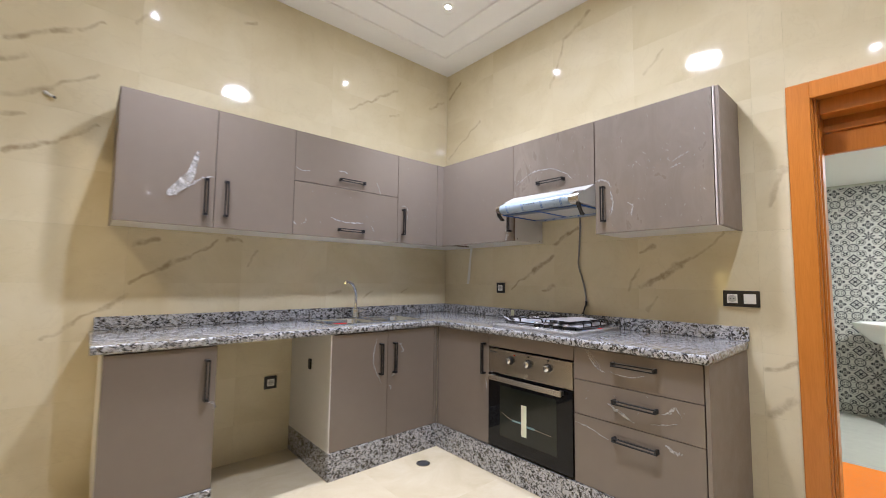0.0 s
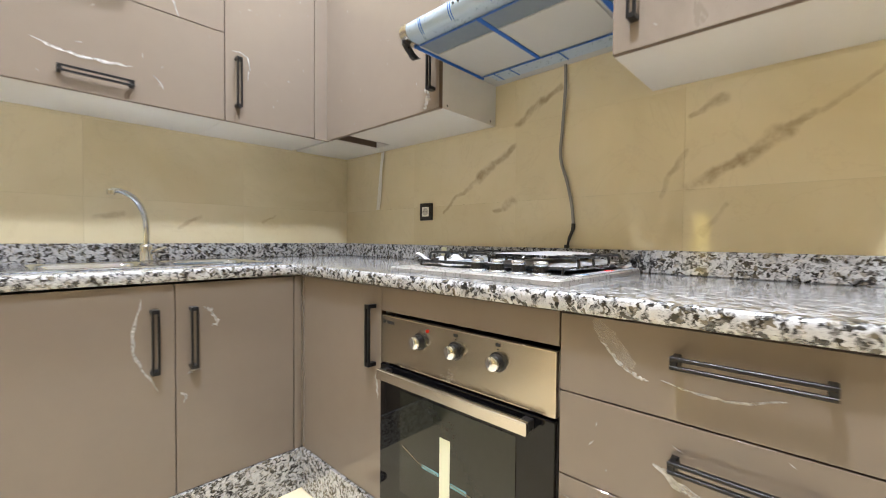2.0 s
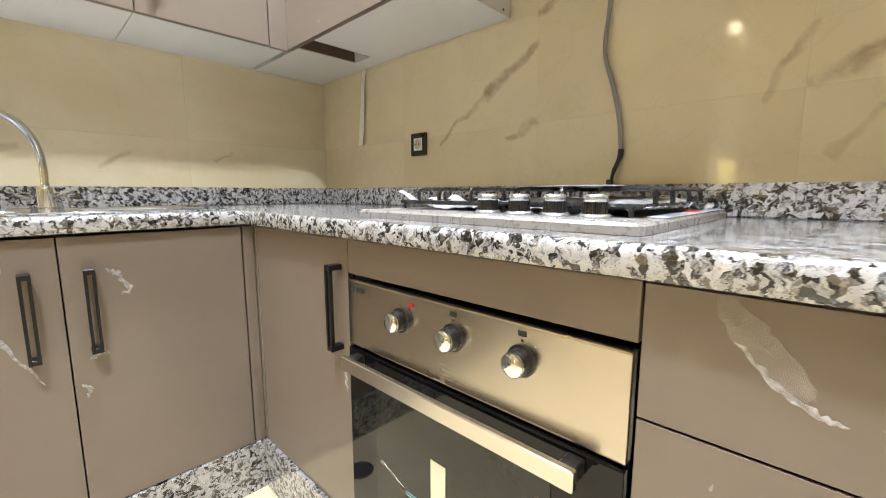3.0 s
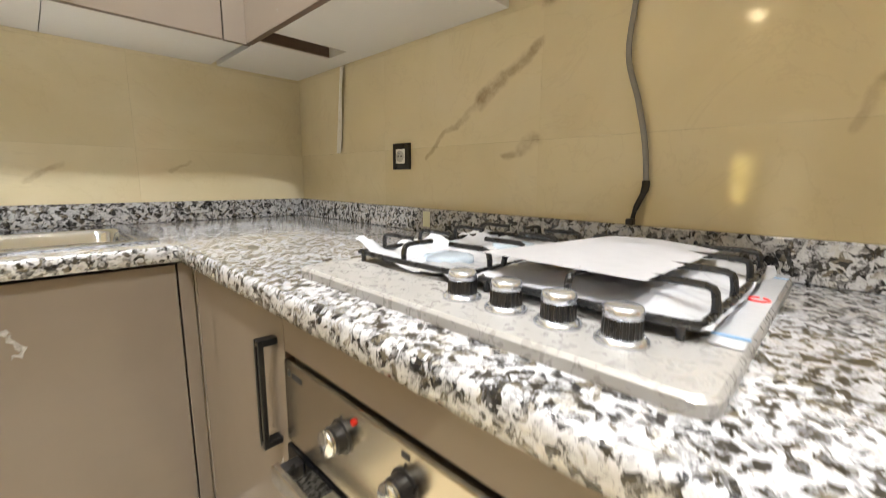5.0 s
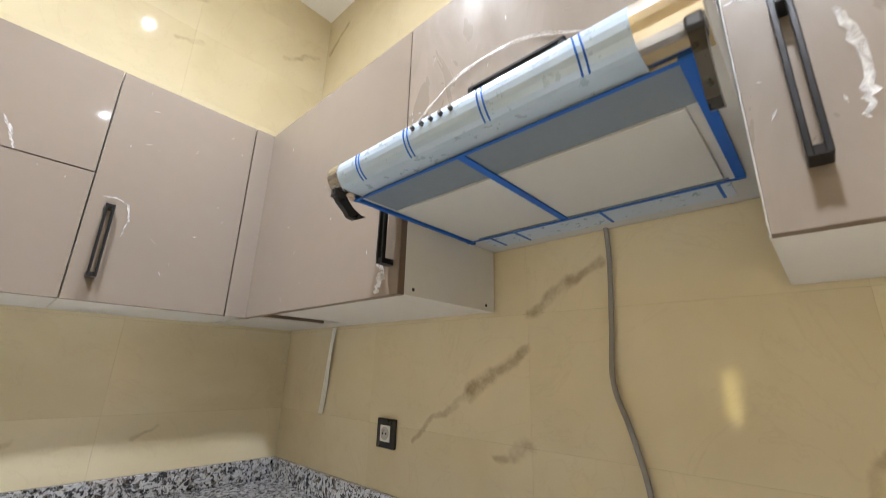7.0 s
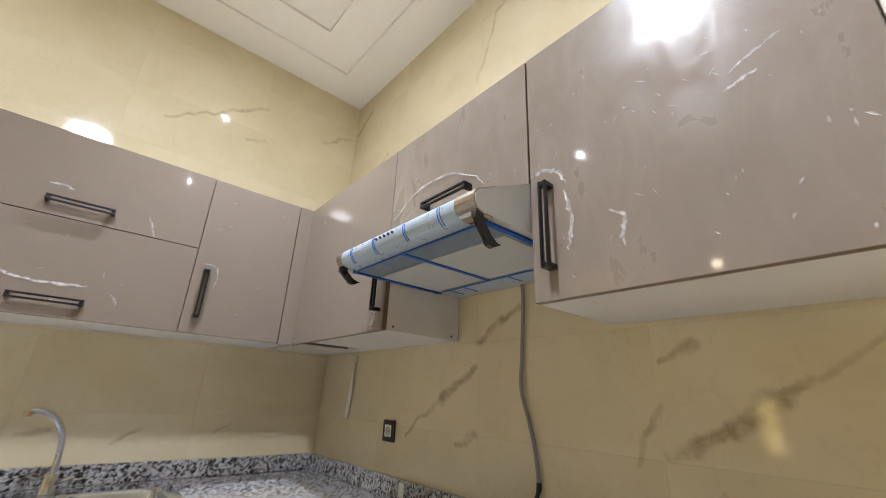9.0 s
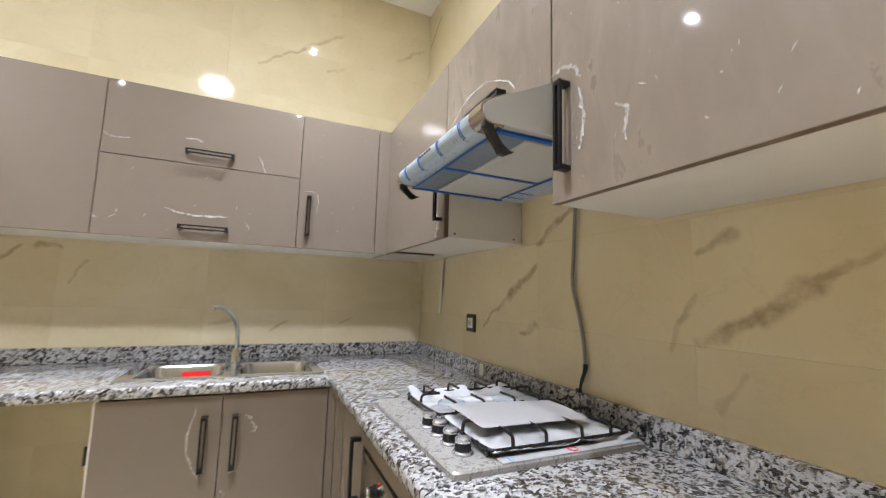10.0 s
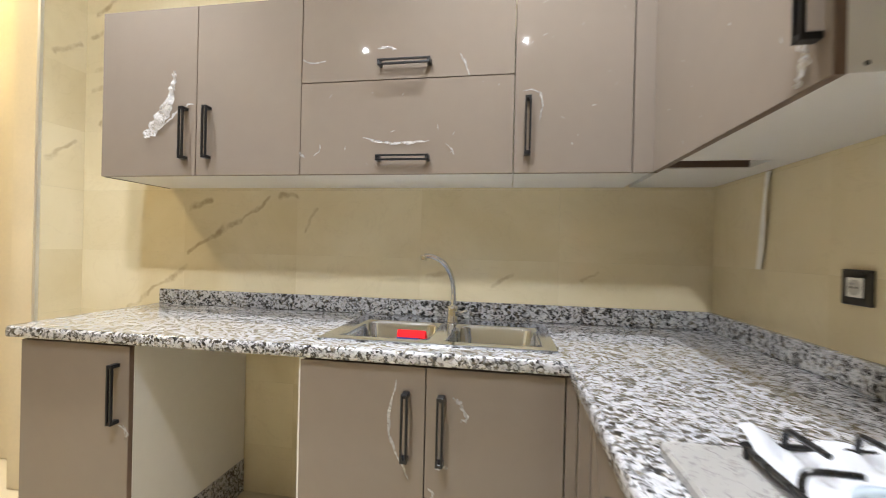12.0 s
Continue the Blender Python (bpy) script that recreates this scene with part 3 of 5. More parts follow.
for y0, y1 in ((DOOR_Y1 - 0.016, DOOR_Y1), (DOOR_Y0, DOOR_Y0 + 0.016)):
    part("door_stop", bm_box(E_X + 0.06, JX1 - 0.03, y0, y1, 0, DOOR_Z - 0.001, 0.003, 2), WOOD, door_1)
    part("rebate", bm_box(E_X + 0.022, E_X + 0.045, y0 + (0.006 if y0 > 0 else 0), y1 - (0.006 if y0 < 0 else 0), 0, DOOR_Z - 0.001, 0.002), WOOD, door_1)
part("door_stop", bm_box(E_X + 0.06, JX1 - 0.03, DOOR_Y0 + 0.016, DOOR_Y1 - 0.016, DOOR_Z - 0.075, DOOR_Z - 0.001, 0.003, 2), WOOD, door_1)
part("transom", bm_box(JX1 - 0.028, JX1 - 0.002, DOOR_Y0 + 0.001, DOOR_Y1 - 0.001, 1.825, 1.930, 0.003, 2), WOOD, door_1)
part("transom_moulding", bm_box(JX1 - 0.045, JX1 - 0.004, DOOR_Y0 + 0.001, DOOR_Y1 - 0.001, 1.931, 1.968, 0.006, 3), WOOD, door_1)
part("transom_panel", bm_box(JX1 - 0.020, JX1 - 0.006, DOOR_Y0 + 0.001, DOOR_Y1 - 0.001, 1.969, DOOR_Z - 0.001), WOOD, door_1)

BX, WASH_TOP = 5.47, 2.125
solid("floor_washroom", bm_box(E_X, BX + 0.1, -1.4, 1.6, -0.12, 0.0), plain("pale_washroom_floor", (0.55, 0.55, 0.50), 0.15, scale=4), "pale polished washroom floor", "floor", kind="structure")
wall_washroom = solid("wall_washroom", bm_box(BX + 0.008, BX + 0.1, -1.4, 1.6, 0, WASH_TOP), BATH_PLASTER, "washroom wall tiled in black and white patterns", "wall", kind="structure")
bm = bm_box(JX1, BX + 0.1, 1.5, 1.6, 0, WASH_TOP)
bm_box(JX1, BX + 0.1, -1.4, -1.3, 0, WASH_TOP, bm=bm)
bm_box(E_X + 0.16, E_X + 0.19, 0.35, 1.5, 0, WASH_TOP, bm=bm)
bm_box(E_X + 0.16, E_X + 0.19, -1.3, -0.53, 0, WASH_TOP, bm=bm)
bm_box(E_X + 0.16, E_X + 0.19, -0.53, 0.35, 2.108, WASH_TOP, bm=bm)
solid("wall_washroom_sides", bm, BATH_PLASTER, "plain grey-green washroom walls", "wall", kind="structure")
solid("ceiling_washroom", bm_box(E_X + 0.161, BX + 0.1, -1.4, 1.6, WASH_TOP, WASH_TOP + 0.1), PLASTER, "white washroom ceiling", "ceiling", kind="structure")
lamp = thing("ceiling_light", (4.5, -0.55, WASH_TOP), "round white LED panel in the washroom ceiling", "ceiling light", "ceiling lights")
part("frame", bm_turned([(0.13, 0.0), (0.13, -0.008), (0.11, -0.012), (0.11, -0.002)], (4.5, -0.55, WASH_TOP), n=28), WHITE_PLASTIC, lamp)
part("diffuser", bm_turned([(0.11, -0.003), (0.11, -0.011), (0.001, -0.012)], (4.5, -0.55, WASH_TOP), n=28), lamp_mat("washroom_led", (0.97, 1.0, 0.90), 300.0), lamp)
solid("bath_mat", bm_box(3.22, 3.92, -0.50, 0.62, 0.0, 0.022, 0.008, 2), ORANGE_MAT, "bright orange mat on the washroom floor", "mat")
basin = thing("pedestal_basin", (5.22, 0.12, 0), "white ceramic washbasin on a pedestal", "washbasin")
def basin_loop(rx, ry, z):
    return [(5.24 + rx * math.cos(a) * (1 if math.cos(a) < 0 else 0.75), 0.12 + ry * math.sin(a), z) for a in (2 * math.pi * i / 28 for i in range(28))]
part("bowl", bm_loft([basin_loop(0.09, 0.09, 0.66), basin_loop(0.14, 0.18, 0.70), basin_loop(0.22, 0.265, 0.79), basin_loop(0.245, 0.29, 0.845), basin_loop(0.24, 0.285, 0.86), basin_loop(0.205, 0.245, 0.858), basin_loop(0.16, 0.20, 0.79), basin_loop(0.05, 0.06, 0.735)]), CERAMIC, basin, smooth=True)
part("pedestal", bm_loft([rounded(5.15, 5.39, -0.01, 0.25, 0.07, 0.0), rounded(5.17, 5.37, 0.02, 0.22, 0.07, 0.12), rounded(5.18, 5.37, 0.03, 0.21, 0.07, 0.5), rounded(5.16, 5.39, 0.0, 0.24, 0.07, 0.68)]), CERAMIC, basin, smooth=True)
part("sticker", bm_box(5.174, 5.176, 0.06, 0.17, 0.42, 0.455), BLUE_TAPE, basin, "blue and white sticker band")
part("tap", bm_tube([(5.39, 0.12, 0.86), (5.39, 0.12, 0.95), (5.37, 0.12, 0.985), (5.32, 0.12, 0.99), (5.27, 0.12, 0.965)], 0.014, 10), CHROME, basin, smooth=True)

# ---- worktop and plinths ----
SX0, SX1, SY0, SY1 = 1.262, 1.985, 2.435, 2.815        # sink cut-out
worktop = thing("worktop", (2.3, 2.6, UND), "speckled grey and white granite L-shaped worktop with a rough front edge", "worktop")
EDGE = 0.013


def rough_edge(a, b, out, seed):
    """A hand-dressed edge from a to b that bulges towards out, uneven along its length."""
    a, b, out = Vector(a), Vector(b), Vector(out)
    n = int((b - a).length / 0.008)
    loops = []
    for i in range(n + 1):
        p = a + (b - a) * (i / n)
        row = []
        for k, (f, z) in enumerate(((0.0, TOP), (0.55, TOP - 0.001), (0.92, TOP - 0.006), (1.0, TOP - 0.016), (0.98, UND + 0.012), (0.85, UND + 0.003), (0.0, UND))):
            j = noise.noise((p.x * 55 + seed, p.y * 55, k * 1.7)) if k not in (0, 6) else 0
            row.append(p + out * (EDGE * f + 0.0032 * j) + Vector((0, 0, z + 0.0012 * j)))
        loops.append(row)
    return bm_loft(loops)


xe, ye = 2.018 + EDGE, 2.318 + EDGE
part("slab", bm_cells([0.125, SX0, SX1, xe, 2.656], [ye, SY0, SY1, 2.946], lambda i, j: not (i == 1 and j == 1), UND, TOP, 0.0), GRANITE, worktop, "granite slab with the sink cut-out")
part("slab", bm_cells([xe, 2.656], [0.606 + EDGE, ye - 0.0003], lambda i, j: True, UND, TOP, 0.0), GRANITE, worktop, "granite slab under the hob")
part("front_edge", rough_edge((0.125, ye, 0), (xe, ye, 0), (0, -1, 0), 1), GRANITE, worktop, "rough-dressed granite edge", True)
part("front_edge", rough_edge((xe, 0.606 + EDGE * 0.3, 0), (xe, ye, 0), (-1, 0, 0), 5), GRANITE, worktop, "rough-dressed granite edge", True)
part("end_edge", rough_edge((2.656, 0.606 + EDGE, 0), (xe - 0.006, 0.606 + EDGE, 0), (0, -1, 0), 9), GRANITE, worktop, "rough-dressed granite edge", True)
upstand = thing("backsplash", (1.39, 2.94, TOP), "low speckled granite upstand behind the sink", "backsplash")
part("board", bm_box(0.140, 1.330, 2.930, 2.949, TOP + 0.0005, 0.961, 0.003), GRANITE, upstand)
part("board", bm_box(1.3306, 2.6375, 2.930, 2.949, TOP + 0.0005, 0.961, 0.003), GRANITE, upstand)
upstand = thing("backsplash", (2.65, 1.77, TOP), "low speckled granite upstand behind the hob", "backsplash")
part("board", bm_box(2.638, 2.659, 0.60, 2.1120, TOP + 0.0005, 0.961, 0.003), GRANITE, upstand)
part("board", bm_box(2.6375, 2.659, 2.1126, 2.949, TOP + 0.0005, 0.961, 0.003), GRANITE, upstand)
solid("sticker", bm_box(2.6355, 2.6375, 2.103, 2.133, 0.905, 0.952), CREAM_CARD, "small cream sticker on the granite upstand", "sticker")
PL = 0.158
ob = thing("plinth", (0.39, 2.34, 0), "speckled granite plinth under the single base cabinet", "plinth")
part("board", bm_box(0.160, 0.612, 2.327, 2.345, 0, PL, 0.001), GRANITE, ob)
part("board", bm_box(0.596, 0.614, 2.3455, 2.948, 0, PL, 0.001), GRANITE, ob)
ob = thing("plinth", (1.63, 2.34, 0), "speckled granite plinth round the corner base cabinets", "plinth")
part("board", bm_box(1.216, 2.0415, 2.327, 2.345, 0, PL, 0.001), GRANITE, ob)
part("board", bm_box(1.216, 1.234, 2.3455, 2.948, 0, PL, 0.001), GRANITE, ob)
part("board", bm_box(2.042, 2.060, 0.630, 2.345, 0, PL, 0.001), GRANITE, ob)

# ---- base cabinets ----
def carcass(parent, x0, x1, y0, y1, z0, z1, open_face="", mat=None):
    """A cabinet box of 16 mm boards: sides, bottom, back rail and top rails, hollow behind its fronts."""
    t, m = 0.016, mat or CARCASS
    if open_face == "N":
        boards = [("side_panel", x0, x0 + t, y0, y1, z0, z1), ("side_panel", x1 - t, x1, y0, y1, z0, z1), ("bottom_panel", x0 + t, x1 - t, y0, y1, z0, z0 + t), ("top_rail", x0 + t, x1 - t, y0, y0 + 0.09, z1 - t, z1), ("back_panel", x0 + t, x1 - t, y1 - t, y1, z0 + t, z1)]
    else:
        boards = [("side_panel", x0, x1, y0, y0 + t, z0, z1), ("side_panel", x0, x1, y1 - t, y1, z0, z1), ("bottom_panel", x0, x1, y0 + t, y1 - t, z0, z0 + t), ("top_rail", x0, x0 + 0.09, y0 + t, y1 - t, z1 - t, z1), ("back_panel", x1 - t, x1, y0 + t, y1 - t, z0 + t, z1)]
    for name, *b in boards:
        part(name, bm_box(*b), m, parent)


BZ0, BZ1 = PL + 0.001, UND - 0.001
cab = thing("base_cabinet", (0.39, 2.64, PL), "gloss taupe single-door base cabinet under the worktop end", "cabinet")
carcass(cab, 0.168, 0.612, BASE_N + 0.019, 2.945, BZ0, BZ1, "N")
d = front("door", BN, 0.170, 0.612, BZ0, BZ1 - 0.004, cab, (0.567, 0.683, 0.20, True), "gloss taupe door with black bar handle")
scrap(BN, [(0.575, 0.575), (0.60, 0.572), (0.610, 0.55), (0.607, 0.53)], 0.012, d, 3)

cab = thing("base_cabinet", (1.62, 2.64, PL), "gloss taupe two-door base cabinet under the sink", "cabinet")
for name, b in (("side_panel", (1.218, 1.234, BASE_N + 0.001, 2.945, BZ0, BZ1)), ("side_panel", (2.02, 2.036, BASE_N + 0.02, 2.945, BZ0, BZ1)),
                ("bottom_panel", (1.234, 2.02, BASE_N + 0.02, 2.945, BZ0, BZ0 + 0.016)), ("back_panel", (1.234, 2.02, 2.93, 2.945, BZ0 + 0.016, BZ1))):
    part(name, bm_box(*b), CARCASS, cab, "white melamine board")
d = front("door", BN, 1.222, 1.620, BZ0, BZ1 - 0.004, cab, (1.563, 0.667, 0.20, True))
scrap(BN, [(1.533, 0.80), (1.512, 0.70), (1.510, 0.64), (1.54, 0.57), (1.575, 0.51)], 0.010, d, 4, 0.003)
d = front("door", BN, 1.620, 2.016, BZ0, BZ1 - 0.004, cab, (1.668, 0.665, 0.20, True))
scrap(BN, [(1.700, 0.76), (1.722, 0.745), (1.745, 0.70), (1.725, 0.695)], 0.014, d, 5)
scrap(BN, [(1.655, 0.545), (1.675, 0.562), (1.69, 0.552)], 0.014, d, 6)
scrap(BN, [(1.632, 0.49), (1.65, 0.475), (1.64, 0.455)], 0.010, d, 16)
part("filler", bm_box(2.019, 2.050, BASE_N + 0.0, BASE_N + 0.016, BZ0, BZ1 - 0.004, 0.001), TAUPE, cab, "narrow taupe corner filler")
part("filler", bm_box(BASE_E - 0.0012, BASE_E + 0.016, 2.3195, BASE_N - 0.0005, BZ0, BZ1 - 0.004, 0.0008), TAUPE, cab, "narrow taupe corner filler")

cab = thing("base_cabinet", (2.35, 2.08, PL), "gloss taupe corner base cabinet beside the oven", "cabinet")
carcass(cab, BASE_E + 0.019, 2.64, 1.836, 2.33, BZ0, BZ1, "E")
d = front("door", BE, 1.834, 2.318, BZ0, BZ1 - 0.004, cab, (1.868, 0.687, 0.195, True))
scrap(BE, [(1.862, 0.56), (1.850, 0.53), (1.846, 0.49)], 0.010, d, 7)

cab = thing("drawer_cabinet", (2.35, 0.93, PL), "gloss taupe three-drawer base cabinet at the worktop end", "drawer cabinet")
carcass(cab, BASE_E + 0.019, 2.64, 0.632, 1.236, BZ0, BZ1, "E")
part("end_panel", bm_box(BASE_E - 0.001, 2.655, 0.612, 0.629, 0.0, BZ1, 0.001), CARCASS_DARK, cab, "taupe melamine end panel")
d1 = front("drawer_front", BE, 0.632, 1.234, 0.678, BZ1 - 0.004, cab, (0.918, 0.787, 0.205, False))
d2 = front("drawer_front", BE, 0.632, 1.234, 0.503, 0.678, cab, (0.918, 0.610, 0.205, False))
d3 = front("drawer_front", BE, 0.632, 1.234, BZ0, 0.503, cab, (0.918, 0.435, 0.205, False))
scrap(BE, [(1.160, 0.840), (1.130, 0.800), (1.085, 0.755)], 0.034, d1, 8, 0.006, 0.3, THIN_FILM)
scrap(BE, [(1.145, 0.795), (1.115, 0.765), (1.080, 0.742), (1.060, 0.738)], 0.008, d1, 17, 0.004)
scrap(BE, [(1.04, 0.745), (0.98, 0.735), (0.93, 0.735), (0.87, 0.755)], 0.005, d1, 9)
flecks(BE, 0.65, 1.22, 0.51, 0.67, 12, d2, 76)
scrap(BE, [(1.05, 0.592), (1.00, 0.565), (0.96, 0.545), (0.92, 0.530)], 0.016, d2, 10)
scrap(BE, [(0.80, 0.600), (0.77, 0.615), (0.745, 0.645), (0.725, 0.615)], 0.012, d2, 11)
scrap(BE, [(0.85, 0.545), (0.78, 0.560), (0.73, 0.58)], 0.006, d2, 12)
scrap(BE, [(1.228, 0.460), (1.16, 0.455), (1.10, 0.435), (1.05, 0.42)], 0.008, d3, 13)
scrap(BE, [(0.79, 0.475), (0.755, 0.45), (0.72, 0.455)], 0.016, d3, 14)

# ---- oven ----
oven = thing("built_in_oven", (2.35, 1.535, PL), "stainless and black-glass built-in oven, door shut", "oven")
OY0, OY1 = 1.239, 1.832
OE = ("E", 2.048)
part("body", bm_box(2.075, 2.60, OY0 + 0.01, OY1 - 0.01, PL + 0.004, 0.745), BLACK_PLASTIC, oven)
part("control_panel", fbox(OE, OY0, OY1, 0.612, 0.757, -0.02, 0.0, 0.004, 2), STEEL_PANEL, oven, "brushed steel control panel")
part("filler_panel", fbox(BE, OY0 - 0.003, OY1 + 0.001, 0.768, BZ1 - 0.004, -0.017, 0.0, 0.001), TAUPE, oven, "taupe filler strip above the oven")
for i, y in enumerate((1.655, 1.522, 1.389)):
    k = part("knob", bm_turned([(0.024, 0.0005), (0.024, -0.003), (0.0195, -0.004), (0.0195, -0.017), (0.0185, -0.018)], (2.048, y, 0.703), "x", 24), BLACK_PLASTIC, oven, "black knob with steel cap")
    part("cap", bm_turned([(0.0185, -0.0181), (0.018, -0.026), (0.016, -0.028), (0.001, -0.0285)], (2.048, y, 0.703), "x", 24), CHROME, k, "steel knob cap", True)
    part("print", fbox(OE, y - 0.007, y + 0.007, 0.745 - 0.006, 0.747, 0.0004, 0.0008), SOCKET_DARK, oven) if i else None
    part("print", fbox(OE, y - 0.002, y + 0.002, 0.731, 0.734, 0.0004, 0.0008), SOCKET_DARK, oven)
part("pilot_lamp", bm_turned([(0.005, 0.0), (0.005, -0.003), (0.001, -0.004)], (2.048, 1.625, 0.737), "x", 12), RED_LENS, oven)
part("badge", bm_turned([(0.006, 0.0), (0.006, -0.0008), (0.001, -0.001)], (2.048, 1.812, 0.738), "x", 14), SOCKET_DARK, oven)
part("badge", fbox(OE, 1.768, 1.800, 0.733, 0.742, 0.0004, 0.0008), SOCKET_DARK, oven)
door = part("oven_door", fbox(OE, OY0 + 0.001, OY1 - 0.001, PL + 0.012, 0.606, -0.02, 0.002, 0.003, 2), BLACK_GLASS, oven, "black glass oven door")
part("window", fbox(OE, 1.335, 1.735, 0.245, 0.545, 0.0024, 0.0034), OVEN_WINDOW, door, "smoked oven window")
part("label", fbox(OE, 1.535, 1.572, 0.285, 0.462, 0.0038, 0.0046), CREAM_CARD, door, "long white paper label")
part("label", fbox(OE, 1.575, 1.64, 0.352, 0.362, 0.0038, 0.0044), plain("pale_blue_sticker", (0.15, 0.35, 0.42), 0.4), door, "small pale blue sticker")
part("label", fbox(OE, 1.478, 1.532, 0.342, 0.353, 0.0038, 0.0044), bpy.data.materials["pale_blue_sticker"], door, "small pale blue sticker")
part("rack_line", bm_tube([(2.0436, 1.72, 0.385), (2.0436, 1.65, 0.36), (2.0436, 1.58, 0.355)], 0.0016, 6), STEEL, door)
part("rack_line", bm_tube([(2.0436, 1.53, 0.35), (2.0436, 1.45, 0.345), (2.0436, 1.37, 0.342)], 0.0016, 6), STEEL, door)
bar = part("door_handle", fbox(OE, 1.285, 1.798, 0.574, 0.604, 0.032, 0.044, 0.002), STEEL, door, "flat brushed steel door handle")
for y in (1.300, 1.783):
    part("bracket", fbox(OE, y - 0.012, y + 0.012, 0.577, 0.601, 0.002, 0.034, 0.002), BLACK_PLASTIC, door)

# ---- wall cabinets ----
UZ0, UZ1 = UB + 0.001, UT
def wall_carcass(parent, x0, x1, y0, y1, z0, z1):
    part("body", bm_box(x0, x1, y0, y1, z0 + 0.003, z1), CARCASS, parent, "white melamine carcass")


cab = thing("wall_cabinet", (0.61, 2.95, UB), "gloss taupe two-door wall cabinet with torn film", "wall cabinet")
wall_carcass(cab, 0.176, 1.060, UP_N + 0.019, 2.948, UZ0, UZ1)
part("end_panel", bm_box(0.170, 0.1755, UP_N + 0.017, 2.948, UZ0, UZ1), CARCASS_DARK, cab)
d = front("door", UN, 0.172, 0.613, UZ0, UZ1, cab, (0.568, 1.625, 0.205, True))
scrap(UN, [(0.520, 1.875), (0.512, 1.82), (0.490, 1.765)], 0.026, d, 20, 0.014, 0.2)
scrap(UN, [(0.512, 1.80), (0.490, 1.735), (0.455, 1.68), (0.415, 1.635), (0.388, 1.612)], 0.052, d, 19, 0.020, 0.2)
scrap(UN, [(0.43, 1.635), (0.50, 1.685), (0.545, 1.73), (0.60, 1.745)], 0.012, d, 21, 0.006)
front("door", UN, 0.613, 1.060, UZ0, UZ1, cab, (0.671, 1.626, 0.205, True))

cab = thing("wall_cabinet", (1.46, 2.95, UB), "gloss taupe wall cabinet with two lift-up flaps", "wall cabinet")
wall_carcass(cab, 1.061, 1.858, UP_N + 0.019, 2.948, UZ0, UZ1)
d = front("flap", UN, 1.060, 1.859, 1.805, UZ1, cab, (1.465, 1.859, 0.195, False))
scrap(UN, [(1.066, 1.895), (1.08, 1.882), (1.11, 1.878), (1.16, 1.883)], 0.007, d, 22)
scrap(UN, [(1.36, 1.92), (1.40, 1.925), (1.43, 1.91)], 0.010, d, 23)
scrap(UN, [(1.665, 1.885), (1.685, 1.85), (1.70, 1.805)], 0.008, d, 24)
d = front("flap", UN, 1.060, 1.859, UZ0, 1.805, cab, (1.465, 1.514, 0.195, False))
flecks(UN, 1.08, 1.84, 1.48, 1.79, 14, d, 75)
scrap(UN, [(1.31, 1.592), (1.36, 1.582), (1.42, 1.572), (1.50, 1.572), (1.56, 1.578)], 0.012, d, 25)
scrap(UN, [(1.062, 1.545), (1.07, 1.53), (1.08, 1.525)], 0.010, d, 26)
scrap(UN, [(1.62, 1.565), (1.645, 1.545), (1.65, 1.525)], 0.006, d, 27)
scrap(UN, [(1.115, 1.53), (1.14, 1.545), (1.142, 1.57)], 0.006, d, 28)

cab = thing("wall_cabinet", (2.06, 2.95, UB), "gloss taupe single-door wall cabinet in the corner", "wall cabinet")
wall_carcass(cab, 1.860, 2.314, UP_N + 0.019, 2.948, UZ0, UZ1)
d = front("door", UN, 1.859, 2.250, UZ0, UZ1, cab, (1.906, 1.619, 0.20, True))
flecks(UN, 1.88, 2.22, 1.48, 2.10, 14, d, 74)
scrap(UN, [(1.885, 1.742), (1.915, 1.748), (1.945, 1.735), (1.955, 1.69), (1.945, 1.64)], 0.006, d, 29)
part("body", bm_box(2.336, 2.655, 2.556, 2.948, UZ0 + 0.003, UZ1 - 0.002), CARCASS, cab, "white melamine corner carcass")
part("filler", bm_box(2.253, 2.330, UP_N, UP_N + 0.016, UZ0, UZ1, 0.0008), TAUPE, cab, "taupe corner filler")

cab = thing("wall_cabinet", (2.66, 2.2, UB), "gloss taupe wall cabinet beside the extractor hood", "wall cabinet")
wall_carcass(cab, UP_E + 0.019, 2.655, 1.848, 2.440, UZ0, UZ1)
d = front("door", UE, 1.846, 2.5992, UZ0, UZ1, cab, (1.874, 1.622, 0.20, True))
flecks(UE, 1.88, 2.5, 1.48, 2.10, 16, d, 73)
scrap(UE, [(1.905, 1.56), (1.90, 1.50), (1.915, 1.465)], 0.024, d, 30, 0.006)
# A near-black block stands in for the shade inside the open slot.
part("gap_panel", bm_box(2.335, 2.575, 2.441, 2.555, UZ0 + 0.10, UZ0 + 0.3), SOCKET_DARK, cab, "near-black sheet for the shade deep inside the open gap")
part("gap_lining", bm_box(2.335, 2.575, 2.4405, 2.446, UZ0 + 0.004, UZ0 + 0.099), TAUPE_EDGE, cab, "thin dark brown lining of the gap")
part("gap_lining", bm_box(2.335, 2.575, 2.549, 2.5555, UZ0 + 0.006, UZ0 + 0.099), TAUPE_EDGE, cab, "thin dark brown lining of the gap")
part("spacer", bm_box(2.576, 2.654, 2.441, 2.555, UZ0 + 0.003, UZ0 + 0.3), CARCASS, cab)
for z in (1.475,):
    for x in (2.36, 2.62):
        part("screw_hole", bm_turned([(0.004, 0.0), (0.004, -0.0008), (0.0005, -0.001)], (x, 1.848, z), "y", 10), SOCKET_DARK, cab)

cab = thing("wall_cabinet", (2.66, 1.54, 1.75), "short gloss taupe wall cabinet above the extractor hood", "wall cabinet")
